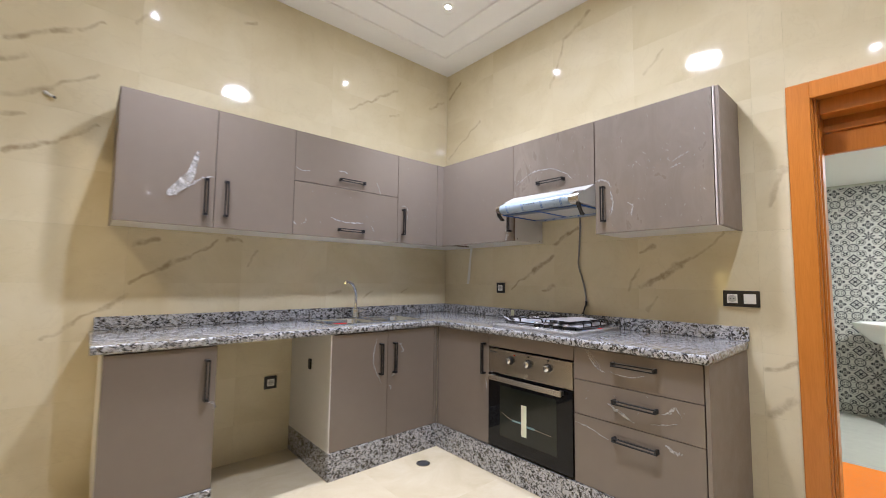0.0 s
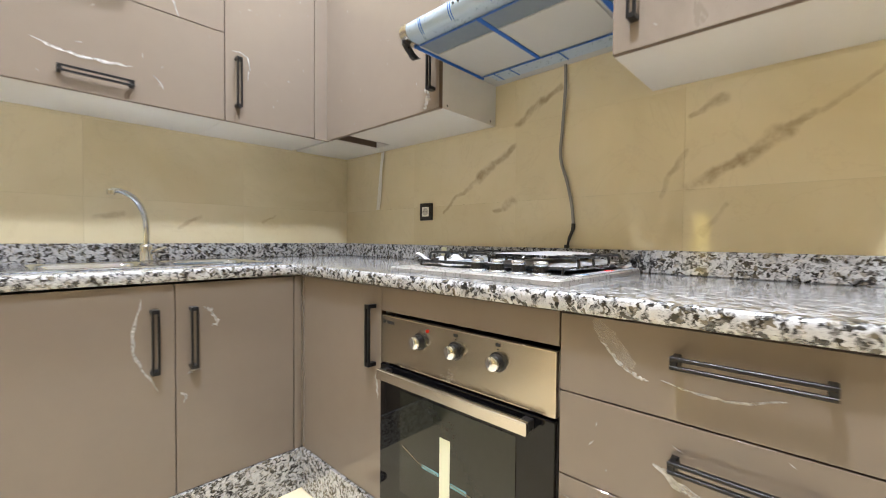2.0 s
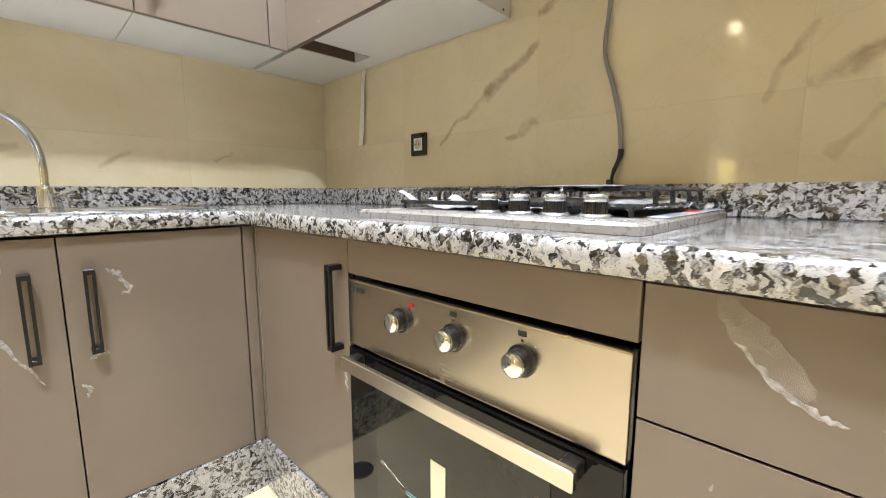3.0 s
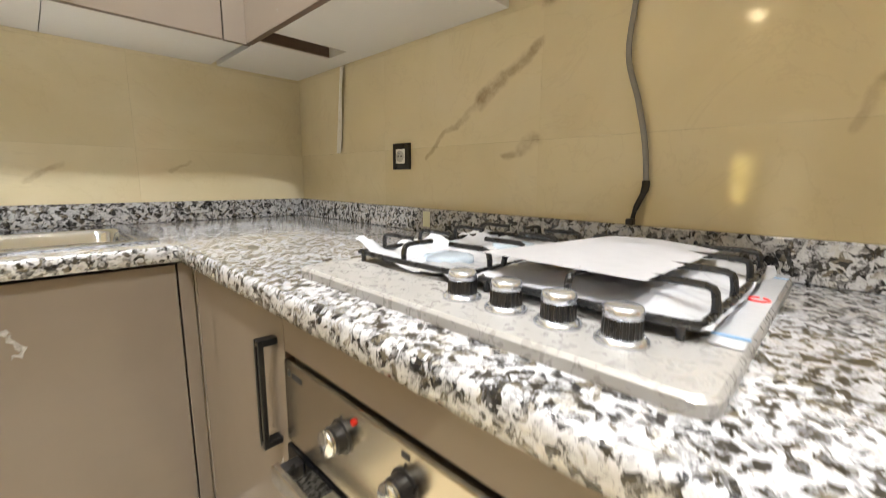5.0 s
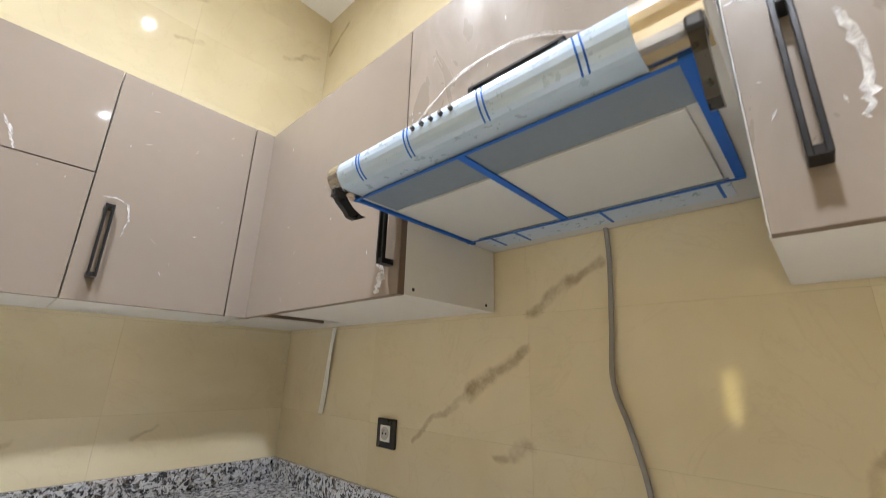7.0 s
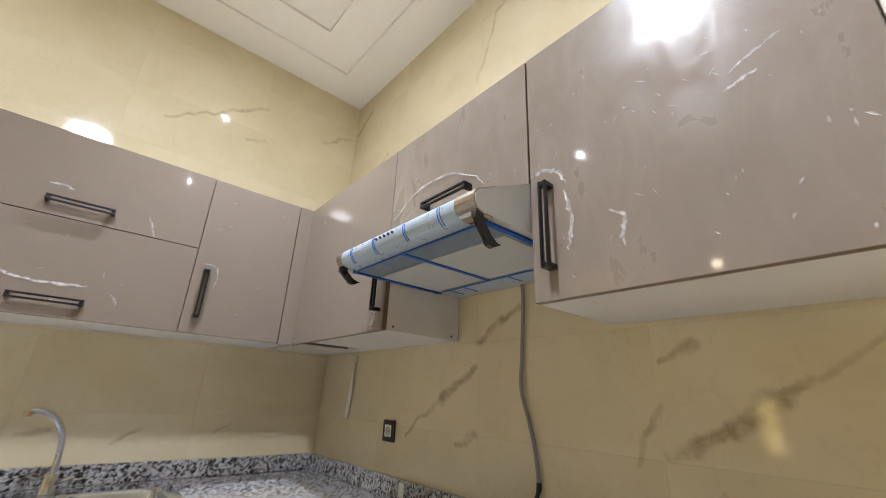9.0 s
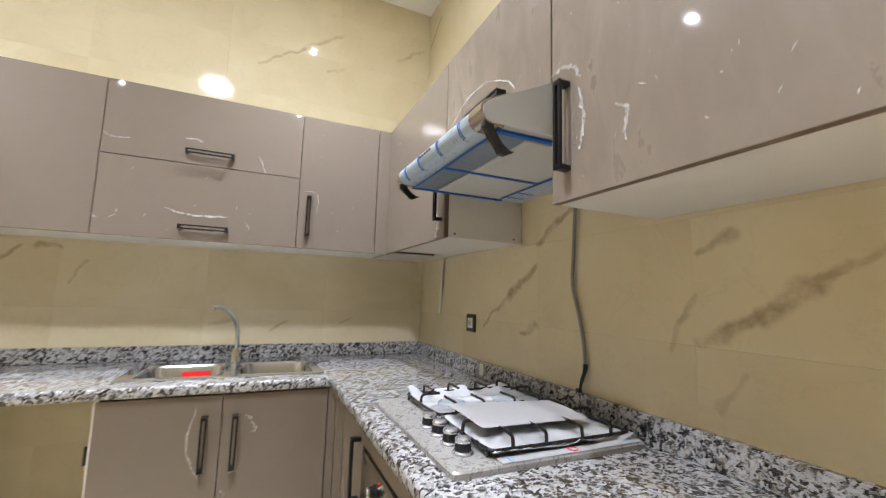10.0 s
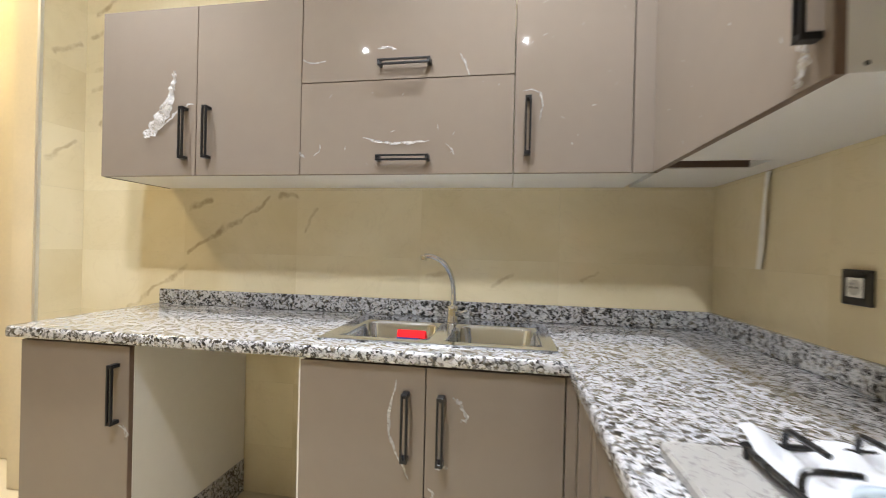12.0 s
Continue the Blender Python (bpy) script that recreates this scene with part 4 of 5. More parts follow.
wall_carcass(cab, UP_E + 0.019, 2.655, 1.243, 1.846, 1.757, UZ1)
d = front("flap", UE, 1.242, 1.846, 1.755, UZ1, cab, (1.538, 1.822, 0.20, False), mat=TAUPE_FILMED)
flecks(UE, 1.26, 1.83, 1.80, 2.12, 34, d, 72)
scrap(UE, [(1.82, 1.84), (1.74, 1.885), (1.66, 1.915), (1.52, 1.905), (1.42, 1.85), (1.39, 1.81)], 0.008, d, 31, 0.006)

cab = thing("wall_cabinet", (2.66, 0.94, UB), "large gloss taupe wall cabinet with scratched film", "wall cabinet")
wall_carcass(cab, UP_E + 0.019, 2.655, 0.630, 1.241, UZ0, UZ1)
part("end_panel", bm_box(UP_E + 0.012, 2.655, 0.610, 0.628, UZ0 - 0.001, UZ1, 0.001), CARCASS_DARK, cab, "taupe melamine end panel")
part("edge_strip", bm_box(UP_E + 0.002, UP_E + 0.019, 0.6285, 0.6350, UZ0, UZ1), plain("pale_edge_strip", (0.62, 0.55, 0.52), 0.4), cab, "pale bare carcass edge")
d = front("door", UE, 0.637, 1.240, UZ0, UZ1, cab, (1.186, 1.626, 0.205, True), mat=TAUPE_FILMED)
flecks(UE, 0.66, 1.22, 1.48, 2.10, 60, d, 71)
scrap(UE, [(1.236, 1.765), (1.20, 1.772), (1.16, 1.755), (1.14, 1.715)], 0.010, d, 32, 0.005)
scrap(UE, [(1.145, 1.70), (1.135, 1.64), (1.138, 1.59), (1.145, 1.56)], 0.013, d, 33, 0.006)
scrap(UE, [(1.05, 1.62), (1.02, 1.60), (1.03, 1.56), (1.025, 1.54)], 0.010, d, 34)
scrap(UE, [(0.82, 1.80), (0.78, 1.82), (0.74, 1.835)], 0.006, d, 35, 0.002)
scrap(UE, [(0.83, 1.77), (0.78, 1.785)], 0.008, d, 36, 0.002)
solid("plastic_strip", bm_loft([[(2.652, 2.592 + 0.042 * s + w, 1.457 - 0.31 * s), (2.650 - 0.004 * math.sin(6 * s), 2.592 + 0.042 * s - w, 1.457 - 0.31 * s)] for s, w in ((i / 10, 0.015) for i in range(11))], closed=False), WHITE_PLASTIC, "thin white plastic strip hanging below the corner cabinet", "strip")

# ---- extractor hood ----
hood = thing("extractor_hood", (2.4, 1.55, 1.645), "slim extractor hood still wrapped in blue-lined film", "extractor hood")
HY0, HY1, HZ = 1.2425, 1.8445, 1.625
def hood_loop(y):
    return [(2.655, y, HZ), (2.156, y, HZ), (2.140, y, HZ + 0.006), (2.132, y, HZ + 0.018), (2.132, y, HZ + 0.036), (2.146, y, HZ + 0.050), (2.312, y, HZ + 0.130), (2.655, y, HZ + 0.130)]
part("body", bm_loft([hood_loop(1.2412), hood_loop(1.8465)]), HOOD_WHITE, hood, "white sheet-metal hood body")
def nose(y0, y1, grow):
    """A length of the rounded front rail, from under the edge over the front and up the slope."""
    arc = [(2.186, HZ - grow), (2.156, HZ - grow)]
    for k in range(11):
        a = radians(-90 - 17 * k)
        arc.append((2.156 + (0.027 + grow) * math.cos(a), HZ + 0.027 + (0.027 + grow) * math.sin(a)))
    arc += [(2.20, HZ + 0.0765 + grow), (2.20, HZ + 0.066), (2.186, HZ + 0.012)]
    return bm_loft([[(x, y, z) for x, z in arc] for y in (y0, y1)])


def nose_line(y, grow):
    """A thin arc over the lower front of the rail."""
    arc = []
    for k in range(1, 8):
        a = radians(-90 - 17 * k)
        arc.append((2.156 + (0.027 + grow) * math.cos(a), y - 0.0004 * k * (7 - k), HZ + 0.027 + (0.027 + grow) * math.sin(a)))
    return bm_tube(arc, 0.0013, 5)


part("front_rail", nose(HY0 + 0.06, HY1 - 0.03, 0.0015), HOOD_FILM, hood, "rounded front rail in pale blue film")
part("end_cap", nose(HY0, HY0 + 0.06, 0.003), STEEL, hood, "bare steel end of the front rail")
part("end_cap", nose(HY1 - 0.03, HY1, 0.003), STEEL, hood, "bare steel end of the front rail")
for y in (1.757, 1.635, 1.493, 1.359):
    for off in (-0.004, 0.004):
        part("film_line", nose_line(y + off, 0.0022), BLUE_TAPE, hood, "blue line printed on the film")
for i in range(5):
    y = 1.614 - 0.019 * i
    part("button", bm_tube([(2.129, y, HZ + 0.030), (2.123, y, HZ + 0.032)], 0.0036, 10), BLACK_PLASTIC, hood)
part("lamp_cover", bm_box(2.188, 2.273, HY0 + 0.03, HY1 - 0.03, HZ - 0.004, HZ + 0.001, 0.001), plain("grey_lamp_cover", (0.15, 0.185, 0.23), 0.5, vary=0.01), hood, "grey translucent lamp cover")
for y0, y1 in ((1.290, 1.563), (1.578, 1.815)):
    part("filter", bm_box(2.278, 2.519, y0, y1, HZ - 0.0045, HZ + 0.001, 0.001), HOOD_WHITE, hood, "grease filter under milky film")
part("film_line", bm_box(2.183, 2.525, 1.564, 1.578, HZ - 0.007, HZ - 0.0046), BLUE_TAPE, hood)
part("film_line", bm_box(2.183, 2.525, 1.262, 1.276, HZ - 0.007, HZ - 0.001), BLUE_TAPE, hood)
part("film_line", bm_box(2.183, 2.548, 1.826, 1.834, HZ - 0.007, HZ - 0.001), BLUE_TAPE, hood)
part("film_line", bm_box(2.521, 2.529, 1.262, 1.834, HZ - 0.0085, HZ - 0.0072), BLUE_TAPE, hood)
part("film_line", bm_box(2.180, 2.186, 1.262, 1.834, HZ - 0.0085, HZ - 0.0072), BLUE_TAPE, hood)
part("rear_strip", bm_box(2.529, 2.61, 1.285, 1.80, HZ - 0.003, HZ + 0.001), HOOD_FILM, hood)
for y in (1.30, 1.50, 1.70, 1.77):
    part("film_line", bm_box(2.531, 2.608, y, y + 0.005, HZ - 0.0045, HZ - 0.0032), BLUE_TAPE, hood)
for y, drop in ((1.838, 0.62), (1.252, 1.0)):
    bm = bm_box(2.136, 2.162, y - 0.008, y + 0.008, HZ - 0.012, HZ + 0.004, 0.003, 2)
    loops = []
    for x, z, w, h, thick in ((2.149, -0.006, 0.009, 0.004, 0.007), (2.160, -0.026, 0.010, 0.004, 0.006), (2.176, -0.046, 0.009, 0.004, 0.006), (2.190, -0.060, 0.014, 0.005, 0.006), (2.204, -0.062, 0.012, 0.006, 0.006)):
        x, z = 2.149 + (x - 2.149) * (0.8 + 0.2 * drop), HZ + z * drop
        loops.append([(x - w, y - thick, z - h), (x - w, y + thick, z - h), (x + w, y + thick, z + h), (x + w, y - thick, z + h)])
    bm_loft(loops, bm=bm)
    part("bracket", bm, BLACK_PLASTIC, hood, "black plastic clip hanging from the rail")

# hood cable
cable = thing("hood_cable", (2.65, 1.5, 0.961), "grey power cable hanging from the hood to the worktop", "cable")
def smooth_path(pts, n=6):
    out = []
    P = [Vector(p) for p in pts]
    for i in range(len(P) - 1):
        a, b, c, d4 = P[max(i - 1, 0)], P[i], P[i + 1], P[min(i + 2, len(P) - 1)]
        for k in range(n):
            t = k / n
            out.append(0.5 * ((2 * b) + (c - a) * t + (2 * a - 5 * b + 4 * c - d4) * t * t + (3 * b - a - 3 * c + d4) * t ** 3))
    return out + [P[-1]]
part("sheath", bm_tube(smooth_path([(2.648, 1.535, 1.645), (2.648, 1.533, 1.55), (2.648, 1.542, 1.40), (2.648, 1.548, 1.295), (2.648, 1.522, 1.205), (2.648, 1.502, 1.12), (2.648, 1.494, 1.048)]), 0.0058, 8), CABLE, cable, smooth=True)
part("tape_end", bm_tube(smooth_path([(2.648, 1.494, 1.05), (2.647, 1.495, 1.03), (2.645, 1.508, 0.995), (2.643, 1.513, 0.968)]), [0.0075] * 7 + [0.006] * 6 + [0.0045] * 6, 8), BLACK_PLASTIC, cable, "black taped cable end", True)
part("tip", bm_box(2.632, 2.646, 1.506, 1.522, 0.9615, 0.974, 0.002), BLACK_PLASTIC, cable)

# ---- sockets ----
def socket(face, u, v, group="sockets"):
    ob = thing("wall_socket", fpt(face, u, v, 0), "white wall socket in a square black frame", "socket", group)
    part("cover", fbox(face, u - 0.042, u + 0.042, v - 0.042, v + 0.042, 0.0005, 0.010, 0.003, 2), BLACK_PLASTIC, ob, "black square cover frame")
    face_plate(face, u, v, ob)
    return ob


def face_plate(face, u, v, ob, outlet=True):
    p = part("insert", fbox(face, u - 0.023, u + 0.023, v - 0.023, v + 0.023, 0.0104, 0.0125, 0.001), WHITE_PLASTIC, ob, "white insert")
    if outlet:
        ax = "y" if face[0] == "N" else "x"
        part("well", bm_turned([(0.0185, 0.0), (0.0185, -0.001), (0.017, -0.0012), (0.001, -0.0014)], fpt(face, u, v, 0.0127), ax, 20), plain("socket_shade", (0.50, 0.49, 0.45), 0.4) if "socket_shade" not in bpy.data.materials else bpy.data.materials["socket_shade"], p)
        for o in (-0.0075, 0.0075):
            part("hole", bm_turned([(0.003, 0.0), (0.003, -0.0006), (0.0005, -0.0007)], fpt(face, u + o, v, 0.0142), ax, 10), SOCKET_DARK, p)
        part("earth_pin", bm_turned([(0.0025, 0.0), (0.0025, -0.006), (0.001, -0.007)], fpt(face, u, v + 0.009, 0.0142), ax, 8), CHROME, p)


WN, WE = ("N", N_Y), ("E", E_X)
socket(WE, 2.2555, 1.122)
socket(WN, 1.080, 0.472)
ob = thing("wall_socket", (E_X, 0.63, 1.104), "double black cover with a white socket and a white switch", "socket", "sockets")
part("cover", fbox(WE, 0.550, 0.708, 1.063, 1.146, 0.0005, 0.010, 0.003, 2), BLACK_PLASTIC, ob, "black double cover frame")
face_plate(WE, 0.666, 1.1045, ob)
part("switch", fbox(WE, 0.5905 - 0.026, 0.5905 + 0.026, 1.1045 - 0.025, 1.1045 + 0.025, 0.0104, 0.014, 0.002), WHITE_PLASTIC, ob, "white rocker switch")
valve = thing("wall_valve", (1.225, 2.9, 0.58), "small dark bracket on the cabinet side", "bracket")
part("body", bm_box(1.206, 1.2175, 2.60, 2.635, 0.60, 0.665, 0.003, 2), BLACK_PLASTIC, valve)

stub = thing("small_wall_stub", (-0.10, N_Y, 2.115), "short white tapered stub with a dark square end on the tiled wall", "conduit")
part("sleeve", bm_tube([(-0.122, N_Y - 0.002, 2.128), (-0.10, N_Y - 0.008, 2.116), (-0.084, N_Y - 0.016, 2.107)], [0.010, 0.008, 0.006], 10), WHITE_PLASTIC, stub, smooth=True)
part("cap", bm_box(-0.088, -0.076, N_Y - 0.024, N_Y - 0.014, 2.099, 2.111, 0.002, 2), SOCKET_DARK, stub, "dark square cap")

# ---- sink ----
sink = thing("double_sink", (1.62, 2.62, TOP), "stainless steel double-bowl inset sink", "sink")
B1, B2 = (1.290, 1.600, 2.455, 2.760), (1.655, 1.962, 2.455, 2.760)
xs = [1.238, B1[0], B1[1], B2[0], B2[1], 2.004]
ys = [2.412, B1[2], B1[3], 2.858]
part("rim", bm_cells(xs, ys, lambda i, j: not (j == 1 and i in (1, 3)), TOP + 0.0005, TOP + 0.006, 0.002), SINK_STEEL, sink, "polished steel sink rim")
for x0, x1, y0, y1 in (B1, B2):
    z = TOP + 0.0055
    loops = [rounded(x0, x1, y0, y1, 0.002, z), rounded(x0 + 0.002, x1 - 0.002, y0 + 0.002, y1 - 0.002, 0.055, z - 0.001), rounded(x0 + 0.008, x1 - 0.008, y0 + 0.008, y1 - 0.008, 0.055, z - 0.010),
             rounded(x0 + 0.014, x1 - 0.014, y0 + 0.014, y1 - 0.014, 0.055, z - 0.125), rounded(x0 + 0.03, x1 - 0.03, y0 + 0.03, y1 - 0.03, 0.05, z - 0.148), rounded(x0 + 0.05, x1 - 0.05, y0 + 0.05, y1 - 0.05, 0.045, z - 0.150)]
    b = part("bowl", bm_loft(loops, cap0=False), SINK_STEEL, sink, "rounded steel bowl", True)
    part("waste", bm_turned([(0.040, 0.0), (0.038, 0.003), (0.030, 0.0025), (0.028, 0.0005), (0.001, 0.0005)], ((x0 + x1) / 2, (y0 + y1) / 2, z - 0.1495), n=24), CHROME, b, "chrome waste ring", True)
    for f in b.data.polygons:
        f.use_smooth = len(f.vertices) == 4
card = thing("sticker", (1.475, 2.745, 0.84), "red sticker with a blue lower edge inside the sink bowl", "sticker")
part("sheet", bm_loft([[(1.418, 2.7415, 0.864), (1.418, 2.735, 0.835)], [(1.475, 2.7405, 0.865), (1.475, 2.734, 0.836)], [(1.532, 2.7415, 0.864), (1.532, 2.735, 0.835)]], closed=False), RED, card, "red sheet")
part("edge", bm_loft([[(1.418, 2.7345, 0.8345), (1.418, 2.7325, 0.818)], [(1.505, 2.7335, 0.8345), (1.505, 2.7315, 0.818)]], closed=False), BLUE_CARD, card, "navy lower edge")

tap = thing("kitchen_tap", (1.632, 2.80, TOP + 0.006), "chrome mixer tap with a curved swan-neck spout", "tap")
part("base", bm_turned([(0.026, 0.0), (0.026, 0.004), (0.023, 0.008), (0.021, 0.055), (0.019, 0.062), (0.014, 0.066)], (1.632, 2.80, TOP + 0.006), n=24), CHROME, tap, smooth=True)
part("spout", bm_tube(smooth_path([(1.632, 2.80, 0.945), (1.633, 2.80, 1.02), (1.622, 2.79, 1.085), (1.592, 2.772, 1.135), (1.552, 2.758, 1.158), (1.520, 2.749, 1.160)]), 0.0105, 12), CHROME, tap, "curved chrome spout", True)
part("aerator", bm_turned([(0.0115, 0.0), (0.0125, -0.004), (0.0125, -0.02), (0.009, -0.021)], (1.518, 2.748, 1.163), n=16), CHROME, tap)
part("lever", bm_tube([(1.652, 2.79, 0.93), (1.672, 2.775, 0.937), (1.69, 2.76, 0.947)], [0.009, 0.007, 0.006], 10), CHROME, tap, "short side lever", True)

# ---- hob ----
hob = thing("gas_hob", (2.35, 1.552, TOP), "four-burner steel gas hob still in white protective film", "gas hob")
GX0, GX1, GY0, GY1, GZ = 2.085, 2.612, 1.250, 1.842, 0.904
part("plate", bm_loft([rounded(GX0, GX1, GY0, GY1, 0.018, TOP + 0.0005), rounded(GX0, GX1, GY0, GY1, 0.018, GZ - 0.004), rounded(GX0 + 0.004, GX1 - 0.004, GY0 + 0.004, GY1 - 0.004, 0.016, GZ)]), GREY_FILM, hob, "steel hob plate under milky film")
def film_sheet():
    nx, ny, loops = 40, 48, []
    for i in range(nx + 1):
        row = []
        for j in range(ny + 1):
            x, y = 2.192 + 0.405 * i / nx, 1.275 + 0.555 * j / ny
            edge = min(i, nx - i, j, ny - j) / 5
            h = 0.007 + 0.010 * noise.noise((x * 17, y * 17, 1)) + 0.005 * noise.noise((x * 55, y * 55, 4))
            h += 0.017 * min(1, max(0, (1.575 - y) / 0.03)) * min(1, edge)
            if edge < 1:
                h += (1 - edge) * (0.034 if j > ny - 6 else 0.008) * max(0, noise.noise((x * 14, y * 14, 9)) + 0.4)
            row.append((x + 0.01 * noise.noise((x * 15, y * 15, 3)), y + 0.01 * noise.noise((x * 15, y * 15, 7)), GZ + max(0.0012, h)))
        loops.append(row)
    return bm_loft(loops, closed=False)
part("film_sheet", film_sheet(), WHITE_FILM, hob, "crumpled white protective film", True)
part("edge_film", bm_box(2.20, 2.60, GY0 + 0.003, GY0 + 0.032, GZ + 0.0004, GZ + 0.003, 0.001), WHITE_FILM, hob, "white film strip along the edge")
for x in (2.222, 2.556):
    part("film_mark", bm_box(x, x + 0.006, GY0 + 0.002, GY0 + 0.033, GZ + 0.0034, GZ + 0.0040), PALE_PRINT, hob)
part("film_mark", bm_tube([(2.395 + 0.011 * math.cos(0.35 * i), GY0 + 0.018 + 0.011 * math.sin(0.35 * i), GZ + 0.0034) for i in range(18)], 0.0016, 6), RED, hob, "red printed ring")
for y in (1.533, 1.467, 1.402, 1.338):
    c = (2.150, y, GZ)
    k = part("knob", bm_turned([(0.0212, 0.0), (0.0212, 0.003), (0.0178, 0.0045), (0.0172, 0.0055), (0.0164, 0.029), (0.0148, 0.031)], c, n=24), BLACK_PLASTIC, hob, "black ribbed knob with chrome top")
    part("base_ring", bm_turned([(0.0245, 0.0), (0.0245, 0.003), (0.0200, 0.0068), (0.0180, 0.0070)], c, n=24), KNOB_CHROME, k, smooth=True)
    part("cap", bm_turned([(0.0181, 0.0235), (0.0181, 0.0300), (0.0168, 0.0335), (0.0140, 0.0348), (0.001, 0.0352)], c, n=24), KNOB_CHROME, k, "chrome knob cap", True)
    ribs = bmesh.new()
    for i in range(20):
        a = 2 * math.pi * i / 20
        bm_tube([(c[0] + 0.0170 * math.cos(a), y + 0.0170 * math.sin(a), GZ + 0.006), (c[0] + 0.0165 * math.cos(a), y + 0.0165 * math.sin(a), GZ + 0.028)], 0.0014, 5, ribs)
    part("ribs", ribs, BLACK_PLASTIC, k)
RZ, FZ = GZ + 0.016, GZ + 0.043
for gy0, gy1 in ((1.565, 1.815), (1.285, 1.540)):
    grate = part("grate", bm_tube(smooth_path([(2.20, gy0, RZ), (2.19, gy0 + 0.02, RZ), (2.185, (gy0 + gy1) / 2, RZ), (2.19, gy1 - 0.02, RZ), (2.21, gy1, RZ), (2.39, gy1 + 0.003, RZ), (2.57, gy1, RZ), (2.585, gy1 - 0.02, RZ), (2.588, (gy0 + gy1) / 2, RZ), (2.585, gy0 + 0.02, RZ), (2.57, gy0, RZ), (2.39, gy0 - 0.003, RZ), (2.20, gy0, RZ)], 4), 0.0047, 8), IRON, hob, "black wire pan support")
    for bx in (2.29, 2.485):
        cy = (gy0 + gy1) / 2
        for dx, dy, far in ((0, 1, gy1), (0, -1, gy0)):
            for o in (-0.045, 0.045):
                y_in = cy + dy * 0.045
                part("finger", bm_tube(smooth_path([(bx + o, far, RZ), (bx + o, far - dy * 0.001, FZ - 0.010), (bx + o, far - dy * 0.010, FZ), (bx + o, y_in + dy * 0.02, FZ), (bx + o, y_in, FZ)], 3), 0.0043, 8), IRON, grate)
        part("burner_cover", bm_turned([(0.045, 0.002), (0.043, 0.014), (0.030, 0.017), (0.001, 0.018)], (bx, cy, GZ), n=24), BLUE_SHEEN, hob, "burner under pale blue film", True)
    for x in (2.188, 2.585):
        part("finger", bm_tube(smooth_path([(x, (gy0 + gy1) / 2, RZ), (x, (gy0 + gy1) / 2, FZ - 0.01), (x + (0.01 if x < 2.4 else -0.01), (gy0 + gy1) / 2, FZ), (x + (0.06 if x < 2.4 else -0.06), (gy0 + gy1) / 2, FZ)], 3), 0.0043, 8), IRON, grate)
        for fy in (gy0 + 0.015, gy1 - 0.015):
            part("foot", bm_tube([(x, fy, GZ + 0.001), (x, fy, RZ)], 0.004, 6), IRON, grate)
# instruction sheet
def sheet_loops():
    loops = []
    for i in range(9):
        row = []
        for j in range(9):
            s, t = i / 8, j / 8
            x = 2.20 + 0.30 * s + 0.008 * t
            y = 1.338 + (0.215 - 0.05 * s) * t - 0.006 * s
            row.append((x, y, FZ + 0.0045 + 0.006 * math.sin(2.2 * s) * math.sin(3 * t) - 0.004 * (1 - t) * s))
        loops.append(row)
    return loops
paper = thing("paper_sheet", (2.35, 1.44, FZ), "white printed instruction sheet lying on the hob", "paper")
part("sheet", bm_loft(sheet_loops(), closed=False), PAPER, paper, smooth=True)
for i in range(6):
    x = 2.235 + 0.04 * i
    part("print", bm_loft([[(x, y, FZ + 0.0075 + 0.006 * math.sin(2.2 * (x - 2.2) / 0.3) * math.sin(3 * (y - 1.338) / 0.215) - 0.004 * (1 - (y - 1.338) / 0.215) * (x - 2.2) / 0.3), (x + 0.0022, y, FZ + 0.0075 + 0.006 * math.sin(2.2 * (x - 2.2) / 0.3) * math.sin(3 * (y - 1.338) / 0.215) - 0.004 * (1 - (y - 1.338) / 0.215) * (x - 2.2) / 0.3)] for y in [1.37 + 0.015 * q for q in range(4 + 2 * (i % 2))]], closed=False), INK, paper)

# floor drain
drain = thing("floor_drain", (1.80, 2.17, 0), "round dark metal floor drain", "drain")
part("ring", bm_turned([(0.045, 0.0), (0.045, 0.002), (0.034, 0.0022), (0.034, 0.0)], (1.80, 2.17, 0), n=28), STEEL, drain)
part("grate", bm_turned([(0.033, 0.0), (0.033, 0.0015), (0.001, 0.0018)], (1.80, 2.17, 0), n=28), plain("dark_zinc", (0.10, 0.11, 0.13), 0.35, 0.7), drain)

# ---- tiles, last ----
CACHE = {}


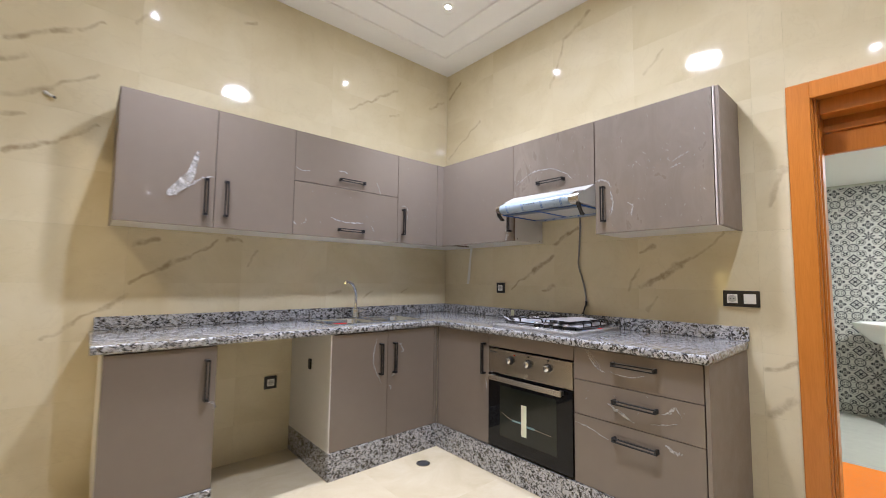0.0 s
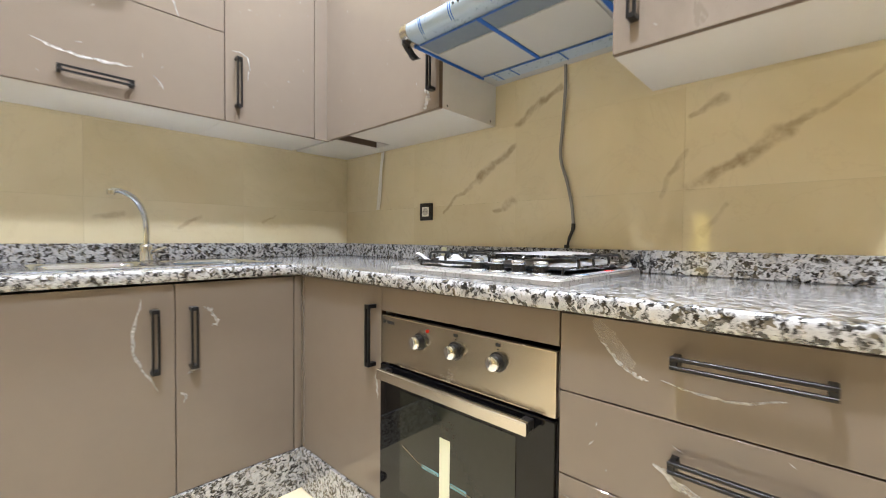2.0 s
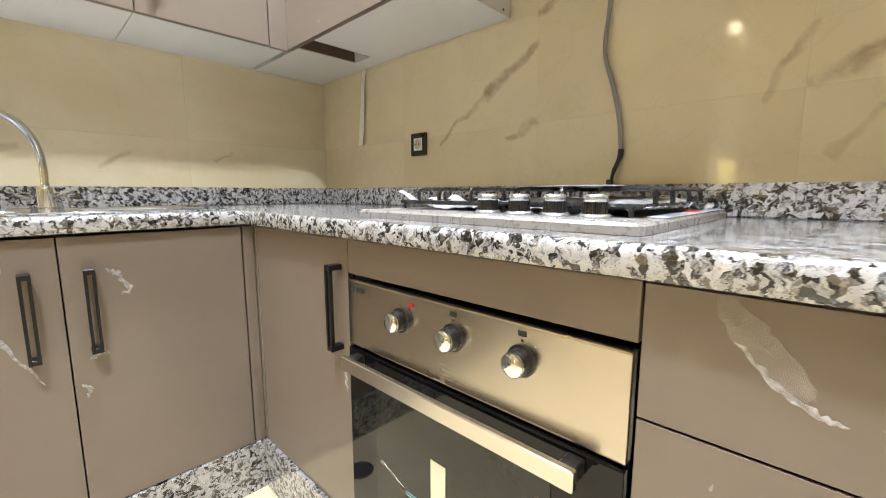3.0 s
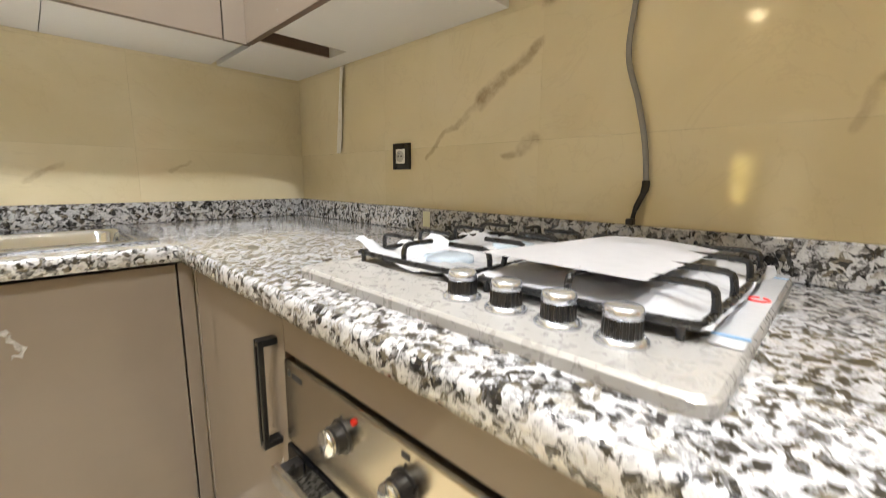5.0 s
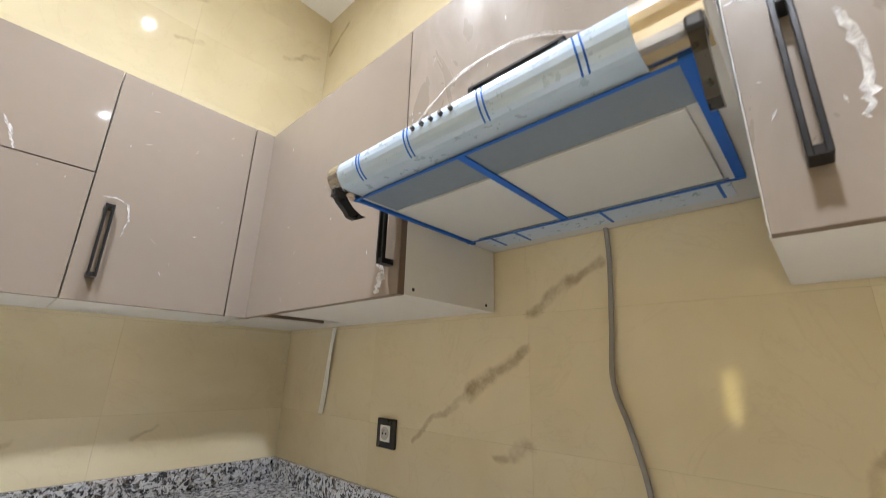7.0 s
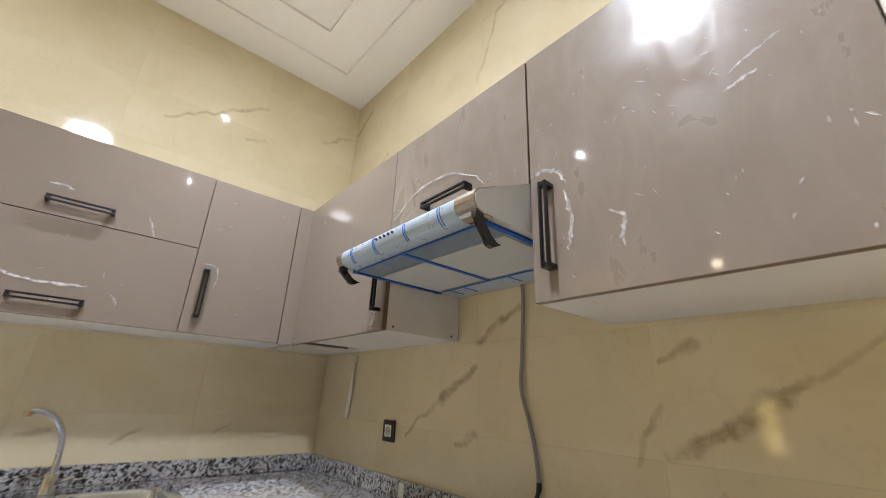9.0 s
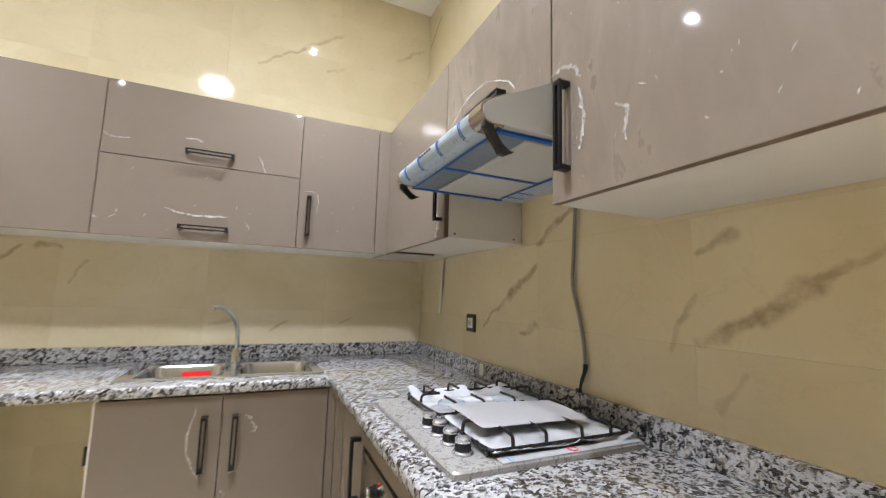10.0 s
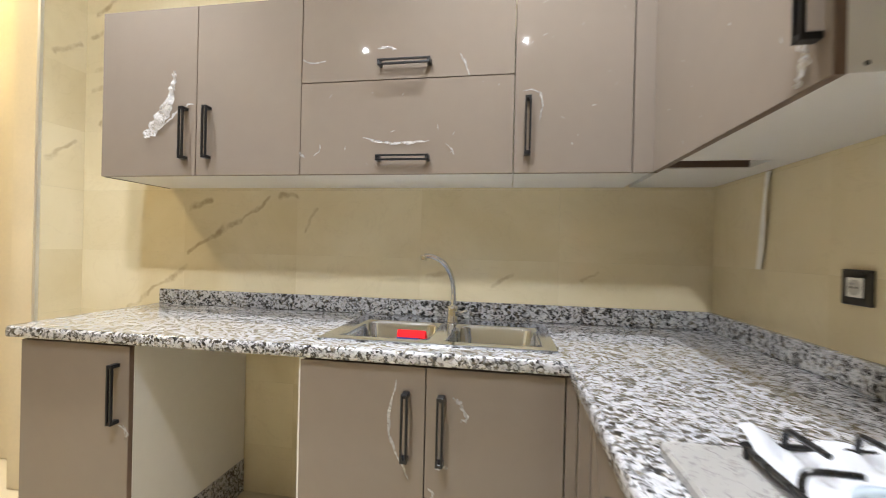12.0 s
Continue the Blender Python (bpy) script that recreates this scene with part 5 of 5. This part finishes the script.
def tile_piece(parent, name, face, u0, u1, v0, v1, material, gap=0.00015, thick=0.007):
    w, h = u1 - u0 - 2 * gap, v1 - v0 - 2 * gap
    if w < 0.01 or h < 0.01:
        return
    key = (face[0], round(w, 3), round(h, 3), material.name)
    if key not in CACHE:
        if face[0] == "Z":
            bm = bm_box(-w / 2, w / 2, -h / 2, h / 2, -thick, 0)
        elif face[0] == "N":
            bm = bm_box(-w / 2, w / 2, 0, thick, -h / 2, h / 2)
        elif face[0] == "E":
            bm = bm_box(0, thick, -w / 2, w / 2, -h / 2, h / 2)
        else:
            bm = bm_box(-thick, 0, -w / 2, w / 2, -h / 2, h / 2)
        CACHE[key] = mesh_of(name, bm, material)
    ob = new(name, CACHE[key])
    uc, vc = (u0 + u1) / 2, (v0 + v1) / 2
    ob.location = {"Z": (uc, vc, face[1]), "N": (uc, face[1], vc), "E": (face[1], uc, vc), "W": (face[1], uc, vc)}[face[0]]
    ob.parent = parent


def tiling(parent, face, u_edges, v_edges, material, blocked=(), name="tile"):
    for a, b in zip(u_edges, u_edges[1:]):
        for c, d in zip(v_edges, v_edges[1:]):
            if any(a >= p - 1e-4 and b <= q + 1e-4 and c >= r - 1e-4 and d <= s + 1e-4 for p, q, r, s in blocked):
                continue
            tile_piece(parent, name, face, a, b, c, d, material)


def edges(start, step, lo, hi, extra=()):
    out = {round(lo, 4), round(hi, 4), *extra}
    k = math.ceil((lo - start) / step)
    while start + k * step < hi:
        if start + k * step > lo:
            out.add(round(start + k * step, 4))
        k += 1
    return sorted(out)


ROWS = edges(1.145, 0.305, 0.0, CEIL)
tiling(wall_north, WN, edges(E_X, 0.6, W_X, E_X), ROWS, TILE_N)
er = edges(1.145, 0.305, 0.0, CEIL, (2.15,))
tiling(wall_east, WE, edges(N_Y, 0.6, S_Y, N_Y, (0.412, -0.587)), er, TILE_E, [(-0.587, 0.412, 0, 2.15)])
tiling(wall_west, ("W", W_X), edges(N_Y, 0.6, W_B, N_Y), ROWS, TILE_W)
tiling(wall_west, ("W", W_X), edges(W_A, 0.6, S_Y, W_A), ROWS, TILE_W)
tiling(floor, ("Z", 0.0), edges(2.045, 0.6, W_X, E_X), edges(2.33, 0.6, S_Y, N_Y), FLOOR_TILE)
for i in range(-5, 7):
    for j in range(20):
        design = {0: (2, 1), 1: (3, 0), 2: (1, 0), 3: (2, 3)}[i % 4][j % 2]
        tile_piece(wall_washroom, "tile", ("E", BX), PY + PSIZE * i, PY + PSIZE * (i + 1), PZ + PSIZE * j, PZ + PSIZE * (j + 1), PATTERN[design], 0.0008)
